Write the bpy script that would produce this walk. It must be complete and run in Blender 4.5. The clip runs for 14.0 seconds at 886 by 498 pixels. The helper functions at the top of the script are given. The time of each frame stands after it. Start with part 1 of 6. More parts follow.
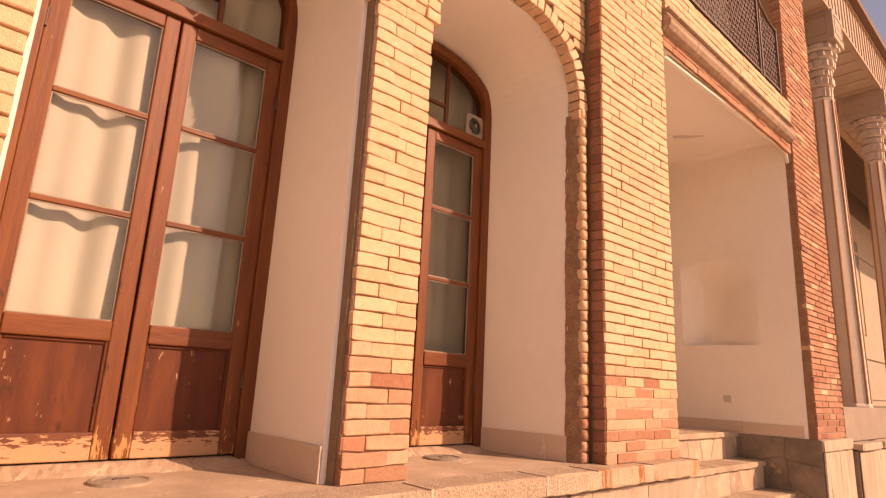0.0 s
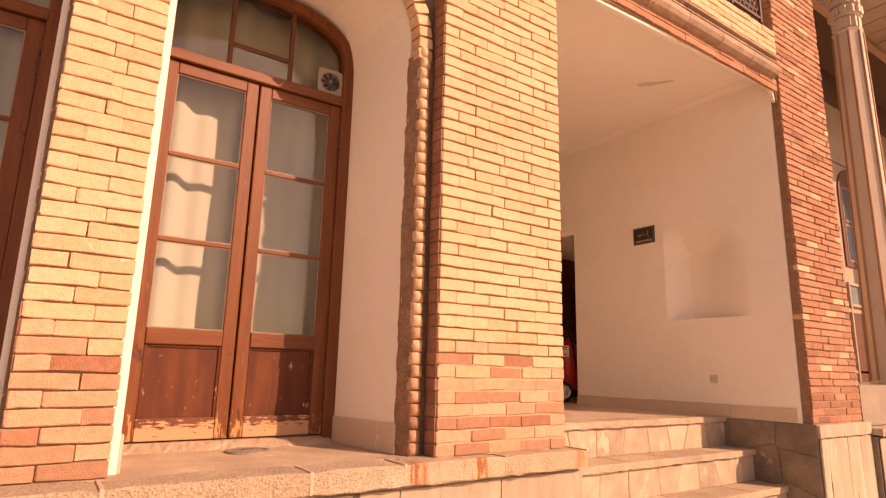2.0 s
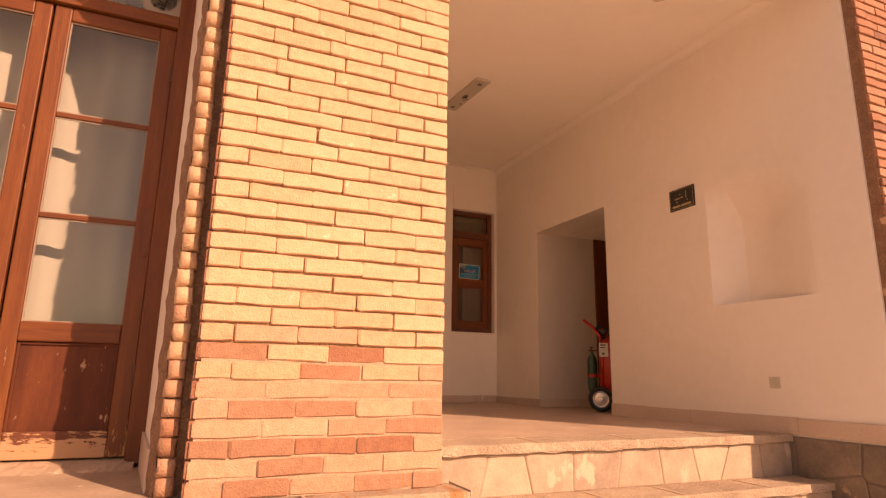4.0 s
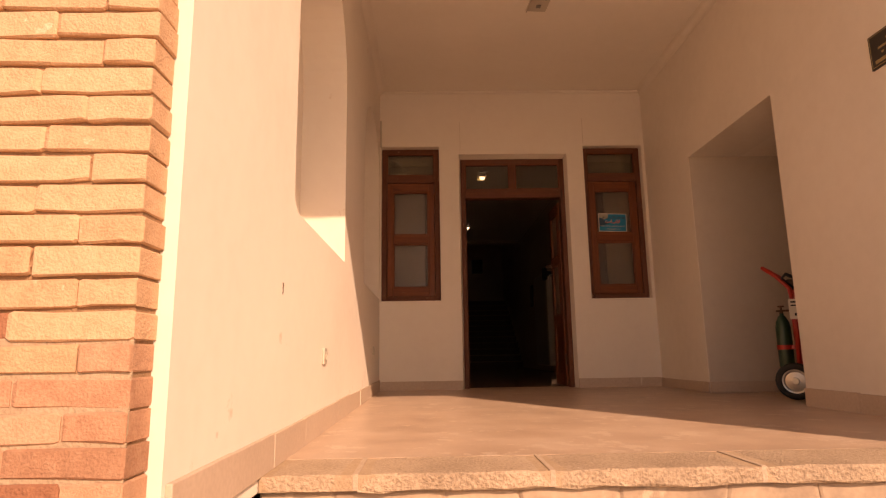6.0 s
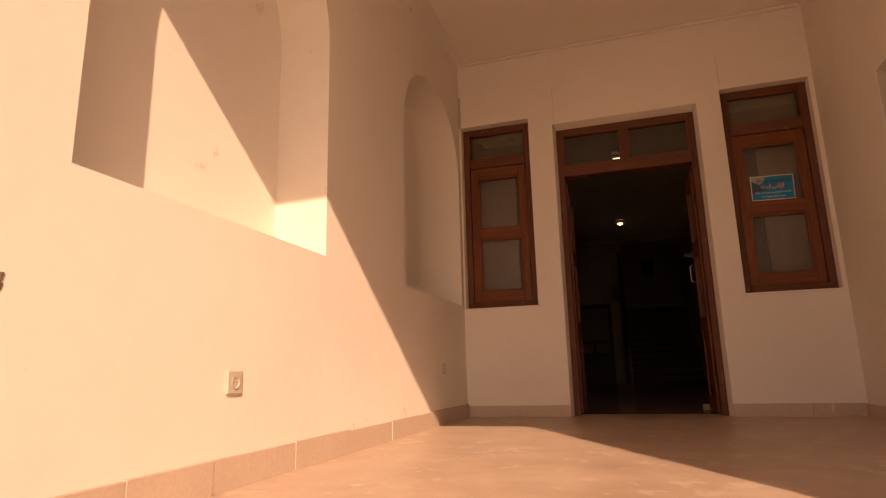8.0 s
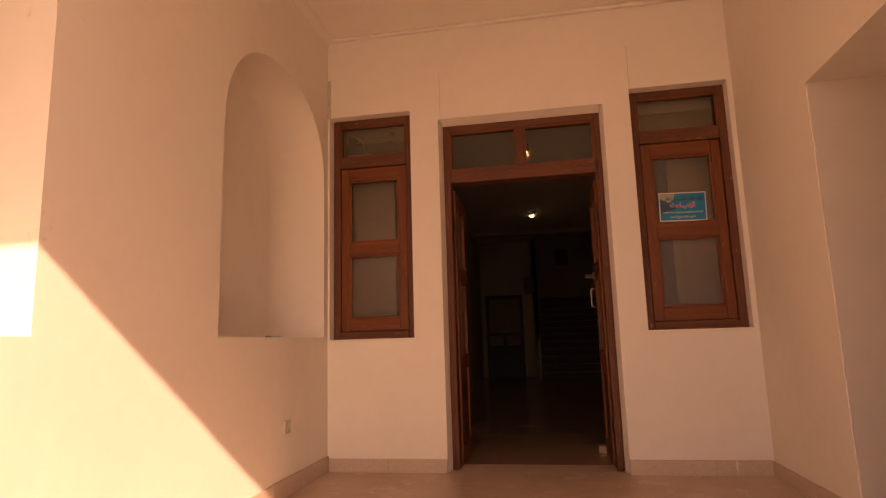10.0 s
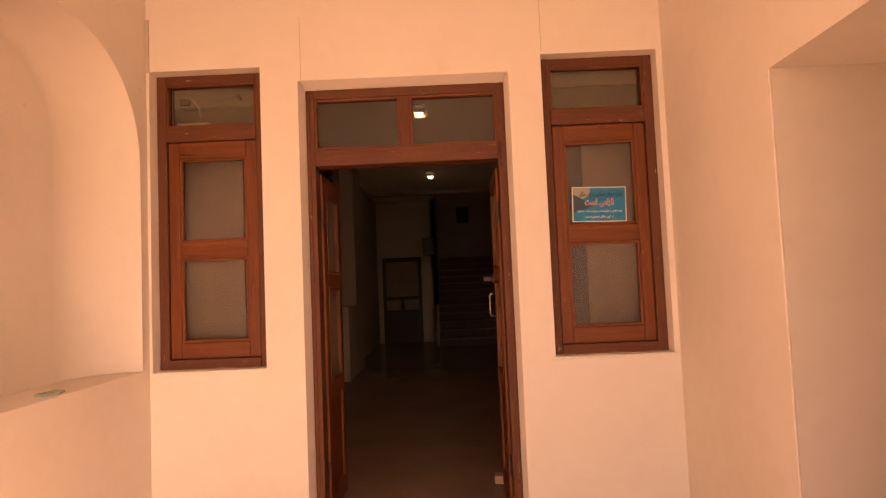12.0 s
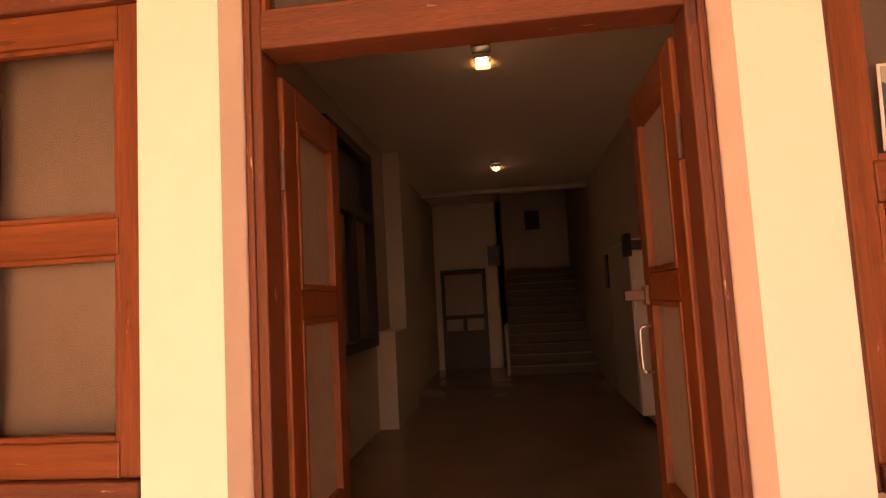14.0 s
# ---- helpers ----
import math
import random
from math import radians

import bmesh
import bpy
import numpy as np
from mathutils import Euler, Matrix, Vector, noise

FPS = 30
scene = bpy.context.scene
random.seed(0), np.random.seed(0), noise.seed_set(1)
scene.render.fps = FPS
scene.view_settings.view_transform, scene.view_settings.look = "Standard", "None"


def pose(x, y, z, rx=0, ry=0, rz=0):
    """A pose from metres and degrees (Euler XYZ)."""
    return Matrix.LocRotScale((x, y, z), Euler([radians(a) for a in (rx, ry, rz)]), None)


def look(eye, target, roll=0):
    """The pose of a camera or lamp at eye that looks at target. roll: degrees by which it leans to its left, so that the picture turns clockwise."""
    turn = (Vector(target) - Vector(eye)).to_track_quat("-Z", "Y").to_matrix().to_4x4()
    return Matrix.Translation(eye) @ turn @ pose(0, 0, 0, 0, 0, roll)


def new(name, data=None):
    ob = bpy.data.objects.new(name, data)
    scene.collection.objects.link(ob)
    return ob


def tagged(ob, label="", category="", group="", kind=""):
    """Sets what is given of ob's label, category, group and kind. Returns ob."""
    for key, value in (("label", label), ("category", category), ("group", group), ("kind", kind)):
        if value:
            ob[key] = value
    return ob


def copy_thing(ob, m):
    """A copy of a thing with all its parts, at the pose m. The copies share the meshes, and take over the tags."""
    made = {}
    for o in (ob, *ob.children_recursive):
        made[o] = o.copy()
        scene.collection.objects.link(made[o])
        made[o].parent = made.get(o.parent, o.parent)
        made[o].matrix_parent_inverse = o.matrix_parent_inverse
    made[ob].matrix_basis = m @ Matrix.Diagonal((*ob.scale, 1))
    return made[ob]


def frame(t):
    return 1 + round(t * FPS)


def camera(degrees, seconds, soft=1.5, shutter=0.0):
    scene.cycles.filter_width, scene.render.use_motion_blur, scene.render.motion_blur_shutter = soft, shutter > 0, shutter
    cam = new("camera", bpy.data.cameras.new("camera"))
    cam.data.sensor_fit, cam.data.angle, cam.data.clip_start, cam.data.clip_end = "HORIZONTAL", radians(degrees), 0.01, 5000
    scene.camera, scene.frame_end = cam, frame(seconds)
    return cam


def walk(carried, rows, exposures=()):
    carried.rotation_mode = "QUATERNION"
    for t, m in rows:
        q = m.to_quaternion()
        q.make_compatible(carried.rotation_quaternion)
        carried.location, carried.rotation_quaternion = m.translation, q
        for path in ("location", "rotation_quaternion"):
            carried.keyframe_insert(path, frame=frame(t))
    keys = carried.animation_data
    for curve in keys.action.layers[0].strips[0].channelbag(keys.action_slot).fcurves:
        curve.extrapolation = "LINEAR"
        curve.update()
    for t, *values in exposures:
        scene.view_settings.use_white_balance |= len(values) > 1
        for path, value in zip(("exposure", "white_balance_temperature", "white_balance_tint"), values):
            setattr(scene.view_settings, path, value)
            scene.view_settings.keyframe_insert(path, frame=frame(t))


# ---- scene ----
# ---- camera and its walk ----
cam = camera(74.7, 14.0, soft=1.25)
PATH = [
    (0, (-4.125, -1.989, 0.384), (-2.82, -0.541, 0.83), 2.9),
    (0.5, (-3.763, -2.221, 0.39), (-2.476, -0.759, 0.847), 0.5),
    (1, (-3.453, -2.386, 0.416), (-2.219, -0.87, 0.843), 0.9),
    (1.5, (-3.053, -2.445, 0.399), (-1.864, -0.889, 0.806), 1.7),
    (2, (-2.651, -2.533, 0.384), (-1.551, -0.914, 0.792), 1.3),
    (2.5, (-2.258, -2.545, 0.403), (-1.268, -0.852, 0.791), 1.3),
    (3, (-1.807, -2.433, 0.404), (-0.812, -0.743, 0.795), 1.2),
    (3.5, (-1.372, -2.376, 0.403), (-0.501, -0.631, 0.849), 0.0),
    (4, (-0.98, -2.178, 0.376), (-0.207, -0.383, 0.797), 1.0),
    (4.2, (-0.805, -2.058, 0.385), (-0.073, -0.243, 0.804), 1.3),
    (6.3, (0.714, -1.006, 0.368), (0.615, 0.96, 0.723), -0.6),
    (6.5, (0.807, -0.884, 0.348), (0.616, 1.075, 0.702), -0.2),
    (7, (1.07, -0.562, 0.368), (0.71, 1.367, 0.753), -0.2),
    (7.5, (1.336, -0.216, 0.402), (0.784, 1.666, 0.797), -0.3),
    (7.7, (1.365, -0.104, 0.378), (0.782, 1.763, 0.796), -1.3),
    (9.8, (1.661, 0.84, 0.849), (1.217, 2.762, 1.174), -1.8),
    (10, (1.655, 0.946, 0.919), (1.314, 2.891, 1.234), -1.7),
    (10.5, (1.671, 1.08, 1.117), (1.506, 3.052, 1.413), -1.6),
    (11, (1.772, 1.322, 1.225), (1.711, 3.307, 1.461), -1.7),
    (11.5, (1.789, 1.491, 1.38), (1.745, 3.485, 1.532), -2.0),
    (12, (1.757, 1.83, 1.41), (1.734, 3.827, 1.523), -2.4),
    (12.5, (1.741, 2.293, 1.402), (1.649, 4.288, 1.517), -2.9),
    (13, (1.669, 2.77, 1.395), (1.54, 4.759, 1.56), -2.3),
    (13.5, (1.637, 3.318, 1.404), (1.506, 5.304, 1.593), -3.3),
    (14, (1.608, 3.833, 1.439), (1.375, 5.812, 1.612), -3.1),
]
EXPOSURES = [
    (0.0, 0.84, 10400, 44), (4.0, 0.86, 11100, 47), (6.4, 0.68, 10300, 39), (7.6, 0.68, 10300, 39),
    (9.8, 1.29, 10600, 45), (10.5, 1.63, 11000, 49), (11.0, 2.02, 11100, 50), (12.5, 2.36, 11300, 50), (13.5, 2.74, 12200, 56), (14.0, 3.06, 13000, 60),
]
walk(cam, [(t, look(eye, target, roll)) for t, eye, target, roll in PATH], EXPOSURES)

# ---- world, sun ----
SUN_FROM = Vector((0.55, -1.0, 0.735))
world = bpy.data.worlds.new("daylight")
scene.world = world
world.use_nodes = True
wt = world.node_tree
sky = wt.nodes.new("ShaderNodeTexSky")
sky.sky_type, sky.sun_disc = "NISHITA", False
sky.sun_elevation = math.atan2(0.735, math.hypot(0.55, 1.0))
sky.sun_rotation = math.atan2(0.55, -1.0)
wt.links.new(sky.outputs["Color"], wt.nodes["Background"].inputs["Color"])
wt.nodes["Background"].inputs["Strength"].default_value = 0.08
sun = new("sun", bpy.data.lights.new("sun", "SUN"))
sun.data.energy, sun.data.angle, sun.data.color = 3.0, radians(0.5), (1.0, 0.90, 0.76)
sun.matrix_world = look(SUN_FROM * 30, (0, 0, 0))


# ---- materials ----
def material(name, tones, rough=0.7, scale=6.0, fine=60.0, bump=0.15, metal=0.0, spread=0.0, stretch=(1, 1, 1), spec=0.5, coarse=0.5, world_size=False, relief=0.01):
    """A surface whose colour drifts between tones at a large and a small scale, with fine relief; spread varies it from piece to piece."""
    m = bpy.data.materials.new(name)
    m.use_nodes = True
    nt = m.node_tree
    bsdf = nt.nodes["Principled BSDF"]
    bsdf.inputs["Metallic"].default_value = metal
    bsdf.inputs["Specular IOR Level"].default_value = spec
    geo = nt.nodes.new("ShaderNodeTexCoord")
    mp = nt.nodes.new("ShaderNodeMapping")
    mp.inputs["Scale"].default_value = stretch
    if world_size:
        geo = nt.nodes.new("ShaderNodeNewGeometry")
    nt.links.new(geo.outputs["Position" if world_size else "Object"], mp.inputs["Vector"])
    big = nt.nodes.new("ShaderNodeTexNoise")
    big.inputs["Scale"].default_value, big.inputs["Detail"].default_value, big.inputs["Roughness"].default_value = scale, 5, 0.6
    small = nt.nodes.new("ShaderNodeTexNoise")
    small.inputs["Scale"].default_value, small.inputs["Detail"].default_value = fine, 3
    for tex in (big, small):
        nt.links.new(mp.outputs["Vector"], tex.inputs["Vector"])
    add = nt.nodes.new("ShaderNodeMix")
    add.data_type = "FLOAT"
    add.inputs["Factor"].default_value = 1 - coarse
    nt.links.new(big.outputs["Fac"], add.inputs["A"])
    nt.links.new(small.outputs["Fac"], add.inputs["B"])
    value = add.outputs["Result"]
    if spread:
        info = nt.nodes.new("ShaderNodeObjectInfo")
        isle = nt.nodes.new("ShaderNodeNewGeometry")
        total = nt.nodes.new("ShaderNodeMath")
        total.operation = "ADD"
        nt.links.new(info.outputs["Random"], total.inputs[0])
        nt.links.new(isle.outputs["Random Per Island"], total.inputs[1])
        wrap = nt.nodes.new("ShaderNodeMath")
        wrap.operation = "FRACT"
        nt.links.new(total.outputs[0], wrap.inputs[0])
        centre = nt.nodes.new("ShaderNodeMath")
        centre.operation = "MULTIPLY_ADD"
        centre.inputs[1].default_value, centre.inputs[2].default_value = spread, -spread / 2
        nt.links.new(wrap.outputs[0], centre.inputs[0])
        both = nt.nodes.new("ShaderNodeMath")
        both.operation = "ADD"
        nt.links.new(value, both.inputs[0])
        nt.links.new(centre.outputs[0], both.inputs[1])
        value = both.outputs[0]
    ramp = nt.nodes.new("ShaderNodeValToRGB")
    ramp.color_ramp.elements[0].position, ramp.color_ramp.elements[1].position = 0.25, 0.75
    while len(ramp.color_ramp.elements) < len(tones):
        ramp.color_ramp.elements.new(0.5)
    for n, tone in enumerate(tones):
        ramp.color_ramp.elements[n].position = 0.25 + 0.5 * n / (len(tones) - 1)
        ramp.color_ramp.elements[n].color = (*tone, 1)
    nt.links.new(value, ramp.inputs["Fac"])
    nt.links.new(ramp.outputs["Color"], bsdf.inputs["Base Color"])
    rr = nt.nodes.new("ShaderNodeMapRange")
    rr.inputs["To Min"].default_value, rr.inputs["To Max"].default_value = max(rough * 0.82, 0.02), min(rough * 1.18, 1)
    nt.links.new(big.outputs["Fac"], rr.inputs["Value"])
    nt.links.new(rr.outputs["Result"], bsdf.inputs["Roughness"])
    if bump:
        bp = nt.nodes.new("ShaderNodeBump")
        bp.inputs["Strength"].default_value, bp.inputs["Distance"].default_value = bump, relief
        nt.links.new(add.outputs["Result"], bp.inputs["Height"])
        nt.links.new(bp.outputs["Normal"], bsdf.inputs["Normal"])
    return m


def glass(name, tint=(0.9, 0.92, 0.9), rough=0.02):
    m = bpy.data.materials.new(name)
    m.use_nodes = True
    nt = m.node_tree
    nt.nodes.remove(nt.nodes["Principled BSDF"])
    out = nt.nodes["Material Output"]
    clear, shine, mix, face, power, ramp = (nt.nodes.new("ShaderNode" + k) for k in ("BsdfTransparent", "BsdfGlossy", "MixShader", "LayerWeight", "Math", "MapRange"))
    clear.inputs["Color"].default_value = (*tint, 1)
    shine.inputs["Roughness"].default_value = rough
    face.inputs["Blend"].default_value = 0.5
    power.operation, power.inputs[1].default_value = "POWER", 5.0
    ramp.inputs["To Min"].default_value, ramp.inputs["To Max"].default_value = 0.04, 1.0
    nt.links.new(face.outputs["Facing"], power.inputs[0])
    nt.links.new(power.outputs[0], ramp.inputs["Value"])
    nt.links.new(ramp.outputs["Result"], mix.inputs["Fac"])
    nt.links.new(clear.outputs[0], mix.inputs[1])
    nt.links.new(shine.outputs[0], mix.inputs[2])
    nt.links.new(mix.outputs[0], out.inputs["Surface"])
    return m


def glow(name, colour, strength):
    m = bpy.data.materials.new(name)
    m.use_nodes = True
    b = m.node_tree.nodes["Principled BSDF"]
    b.inputs["Base Color"].default_value = (*colour, 1)
    b.inputs["Emission Color"].default_value = (*colour, 1)
    b.inputs["Emission Strength"].default_value = strength
    return m


PLASTER = material("cream_plaster", [(0.72, 0.64, 0.55), (0.78, 0.70, 0.61), (0.81, 0.74, 0.645)], 0.85, 0.9, 14, 0.03, coarse=0.75)
CEILING_PAINT = material("ceiling_plaster", [(0.79, 0.715, 0.625), (0.83, 0.755, 0.665), (0.855, 0.785, 0.695)], 0.9, 0.8, 14, 0.03, coarse=0.75)
BRICK_YELLOW = material("yellow_brick", [(0.50, 0.286, 0.162), (0.61, 0.373, 0.224), (0.68, 0.443, 0.279)], 0.9, 26, 170, 0.9, spread=0.24, world_size=True, relief=0.009, coarse=0.6)
BRICK_RED = material("red_brick", [(0.26, 0.10, 0.055), (0.36, 0.155, 0.086), (0.45, 0.22, 0.13)], 0.9, 26, 170, 0.9, spread=0.2, world_size=True, relief=0.009, coarse=0.6)
# the porch's cream plaster, its tones lowered to carry the corridor's dimness
CORRIDOR_SHADED = material("shaded_corridor_plaster", [(0.46, 0.38, 0.30), (0.52, 0.44, 0.35), (0.56, 0.48, 0.39)], 0.85, 0.9, 14, 0.03, coarse=0.75)
MORTAR = material("mortar", [(0.34, 0.225, 0.14), (0.52, 0.38, 0.26)], 0.95, 14, 120, 0.8)
MORTAR_YELLOW = material("yellowish_brick_mortar", [(0.25, 0.135, 0.07), (0.40, 0.235, 0.13)], 0.95, 14, 120, 0.8)
MORTAR_ROSE = material("pinkish_brick_mortar", [(0.24, 0.13, 0.08), (0.38, 0.235, 0.155)], 0.95, 14, 120, 0.8)
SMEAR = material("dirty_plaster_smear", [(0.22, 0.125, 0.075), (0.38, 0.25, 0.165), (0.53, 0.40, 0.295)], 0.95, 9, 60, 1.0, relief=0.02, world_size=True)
MORTAR_DEEP = material("dark_sandy_mortar", [(0.15, 0.085, 0.048), (0.27, 0.17, 0.105)], 0.95, 14, 120, 0.8)
# cream plaster again, darkened in colour for the shade inside the passage
PASSAGE_SHADED = material("shaded_passage_plaster", [(0.54, 0.45, 0.365), (0.61, 0.52, 0.43), (0.65, 0.565, 0.47)], 0.85, 0.9, 14, 0.03, coarse=0.75)
# smeared mortar, browned further so that pier flanks look shaded
SHADED_COAT = material("shade_browned_pointing", [(0.15, 0.066, 0.036), (0.27, 0.14, 0.08), (0.42, 0.26, 0.165)], 0.95, 14, 90, 1.0, relief=0.02, world_size=True)
STONE = material("pale_stone", [(0.26, 0.175, 0.115), (0.42, 0.30, 0.205), (0.52, 0.385, 0.27)], 0.85, 5, 70, 0.7, spread=0.16, coarse=0.8)
CEMENT = material("dusty_cement", [(0.27, 0.18, 0.12), (0.40, 0.28, 0.195), (0.53, 0.39, 0.285)], 0.88, 3.0, 60, 0.35, coarse=0.72)
FLOOR_DARK = material("dark_polished_floor", [(0.22, 0.135, 0.083), (0.28, 0.175, 0.112), (0.34, 0.22, 0.146)], 0.22, 1.5, 60, 0.0)
STONE_PITTED = material("pitted_step_stone", [(0.22, 0.15, 0.10), (0.43, 0.31, 0.215), (0.58, 0.44, 0.32)], 0.9, 4, 95, 1.0, spread=0.14, coarse=0.42, relief=0.018)
STONE_GREY = material("grey_stone", [(0.15, 0.105, 0.08), (0.24, 0.18, 0.135), (0.34, 0.26, 0.19)], 0.85, 3, 50, 0.5, spread=0.2)
TERRAZZO = material("terrazzo_floor", [(0.41, 0.275, 0.195), (0.53, 0.375, 0.275), (0.64, 0.485, 0.375)], 0.36, 3.2, 90, 0.06, coarse=0.8)
SKIRTING = material("stone_skirting", [(0.47, 0.345, 0.26), (0.60, 0.46, 0.36)], 0.6, 3, 60, 0.1, spread=0.12)
WOOD = material("brown_varnished_wood", [(0.10, 0.024, 0.007), (0.155, 0.042, 0.011), (0.215, 0.066, 0.018)], 0.5, 3, 24, 0.25, stretch=(9, 9, 0.6), coarse=0.78, spec=0.35)
SASH = material("reddish_sash_wood", [(0.105, 0.027, 0.009), (0.17, 0.045, 0.013), (0.245, 0.071, 0.022)], 0.5, 3, 24, 0.25, stretch=(9, 9, 0.6), coarse=0.78, spec=0.35)
WOOD_WORN = material("worn_brown_wood", [(0.055, 0.014, 0.006), (0.10, 0.025, 0.010), (0.165, 0.046, 0.017)], 0.6, 2.4, 40, 0.25, stretch=(5, 5, 0.8), spec=0.25, coarse=0.82)


def scuff(m, low, limit, bare=(0.40, 0.21, 0.085), stretch=(14, 14, 3)):
    """Bare wood where the paint has flaked: torn patches, more of them low down."""
    nt = m.node_tree
    bsdf = nt.nodes["Principled BSDF"]
    tone = bsdf.inputs["Base Color"].links[0].from_socket
    co, mp, tex, sep, fade, less, cut, mix = (nt.nodes.new("ShaderNode" + k) for k in ("TexCoord", "Mapping", "TexNoise", "SeparateXYZ", "MapRange", "Math", "MapRange", "Mix"))
    fade.interpolation_type = "SMOOTHSTEP"
    mp.inputs["Scale"].default_value = stretch
    tex.inputs["Scale"].default_value, tex.inputs["Detail"].default_value, tex.inputs["Roughness"].default_value = 1.6, 6, 0.7
    nt.links.new(co.outputs["Object"], mp.inputs["Vector"])
    nt.links.new(mp.outputs["Vector"], tex.inputs["Vector"])
    nt.links.new(co.outputs["Object"], sep.inputs["Vector"])
    fade.inputs["From Min"].default_value, fade.inputs["From Max"].default_value = 0.0, low
    fade.inputs["To Min"].default_value, fade.inputs["To Max"].default_value = 0.22, 0.0
    nt.links.new(sep.outputs["Z"], fade.inputs["Value"])
    less.operation = "ADD"
    nt.links.new(tex.outputs["Fac"], less.inputs[0])
    nt.links.new(fade.outputs["Result"], less.inputs[1])
    cut.inputs["From Min"].default_value, cut.inputs["From Max"].default_value = limit, limit + 0.025
    nt.links.new(less.outputs[0], cut.inputs["Value"])
    mix.data_type = "RGBA"
    mix.inputs["B"].default_value = (*bare, 1)
    nt.links.new(cut.outputs["Result"], mix.inputs["Factor"])
    nt.links.new(tone, mix.inputs["A"])
    nt.links.new(mix.outputs["Result"], bsdf.inputs["Base Color"])
    return m


scuff(WOOD_WORN, 0.17, 0.76, (0.44, 0.235, 0.125), (26, 26, 11))


def flecks(m, tone, limit, scale, stretch=(1, 1, 1), detail=4):
    """Scattered small marks of another tone: scratches, spalls, drips."""
    nt = m.node_tree
    bsdf = nt.nodes["Principled BSDF"]
    base = bsdf.inputs["Base Color"].links[0].from_socket
    geo, mp, tex, cut, mix = (nt.nodes.new("ShaderNode" + k) for k in ("NewGeometry", "Mapping", "TexNoise", "MapRange", "Mix"))
    mp.inputs["Scale"].default_value = stretch
    tex.inputs["Scale"].default_value, tex.inputs["Detail"].default_value, tex.inputs["Roughness"].default_value = scale, detail, 0.65
    nt.links.new(geo.outputs["Position"], mp.inputs["Vector"])
    nt.links.new(mp.outputs["Vector"], tex.inputs["Vector"])
    cut.inputs["From Min"].default_value, cut.inputs["From Max"].default_value = limit, limit + 0.05
    nt.links.new(tex.outputs["Fac"], cut.inputs["Value"])
    mix.data_type = "RGBA"
    mix.inputs["B"].default_value = (*tone, 1)
    nt.links.new(cut.outputs["Result"], mix.inputs["Factor"])
    nt.links.new(base, mix.inputs["A"])
    nt.links.new(mix.outputs["Result"], bsdf.inputs["Base Color"])
    return m


flecks(WOOD_WORN, (0.07, 0.019, 0.008), 0.64, 7, (1, 1, 0.5))
flecks(WOOD_WORN, (0.40, 0.23, 0.14), 0.635, 26, (1, 1, 0.38), 6)
flecks(BRICK_YELLOW, (0.40, 0.17, 0.085), 0.70, 34)
flecks(BRICK_YELLOW, (0.70, 0.50, 0.34), 0.64, 16)
flecks(CEMENT, (0.58, 0.45, 0.34), 0.62, 5, (1, 2, 1), 7)
flecks(STONE_PITTED, (0.62, 0.49, 0.37), 0.66, 9, detail=6)
flecks(STONE, (0.60, 0.47, 0.36), 0.66, 7, (1.5, 1.5, 0.5), 6)
flecks(STONE, (0.17, 0.115, 0.08), 0.66, 6, (2.0, 2.0, 0.35), 6)
WOOD_FRAME = scuff(material("weathered_frame_wood", [(0.065, 0.017, 0.007), (0.125, 0.034, 0.012), (0.205, 0.062, 0.022)], 0.6, 5, 50, 0.5, stretch=(9, 9, 0.6)), 0.01, 0.66, (0.36, 0.20, 0.11), (40, 40, 2.5))
flecks(WOOD_FRAME, (0.05, 0.014, 0.007), 0.63, 10, (1, 1, 0.3), 6)
flecks(WOOD_FRAME, (0.44, 0.29, 0.19), 0.655, 28, (1, 1, 0.22), 6)
flecks(SASH, (0.075, 0.02, 0.008), 0.655, 11, (1, 1, 0.25), 6)
flecks(SASH, (0.36, 0.20, 0.11), 0.69, 30, (1, 1, 0.25), 6)
CURTAIN = material("white_curtain_cloth", [(0.56, 0.50, 0.43), (0.66, 0.60, 0.52)], 0.9, 2, 150, 0.1)
GROUND = material("paving", [(0.58, 0.49, 0.40), (0.68, 0.58, 0.48)], 0.9, 2, 60, 0.3)
IRON = material("rusty_brown_iron", [(0.06, 0.03, 0.02), (0.11, 0.055, 0.035)], 0.6, 8, 60, 0.2, metal=0.2)
CLEAR = glass("window_glass", (0.82, 0.83, 0.80))
BLACKISH = material("black_plaque_enamel", [(0.018, 0.016, 0.015), (0.03, 0.027, 0.025)], 0.4, 8, 60, 0.05)

scuff(TERRAZZO, 0.01, 0.80, (0.62, 0.47, 0.36), (2.6, 2.6, 1.0))
WALL_MARKED = scuff(material("marked_cream_plaster", [(0.72, 0.64, 0.55), (0.78, 0.70, 0.61), (0.81, 0.74, 0.645)], 0.85, 0.9, 14, 0.03, coarse=0.75), 0.9, 0.88, (0.62, 0.53, 0.44), (2.5, 2.5, 2.5))


flecks(WALL_MARKED, (0.66, 0.53, 0.42), 0.665, 3.2, detail=8)
flecks(SKIRTING, (0.68, 0.57, 0.47), 0.64, 7, (1.4, 1.4, 0.5), 6)
flecks(TERRAZZO, (0.61, 0.465, 0.36), 0.60, 4.5, detail=7)

# ---- building helpers ----
def solid(bm, x0, x1, y0, y1, z0, z1):
    v = [bm.verts.new((x, y, z)) for x in (x0, x1) for y in (y0, y1) for z in (z0, z1)]
    for q in ((0, 1, 3, 2), (4, 6, 7, 5), (0, 4, 5, 1), (2, 3, 7, 6), (0, 2, 6, 4), (1, 5, 7, 3)):
        bm.faces.new([v[i] for i in q])


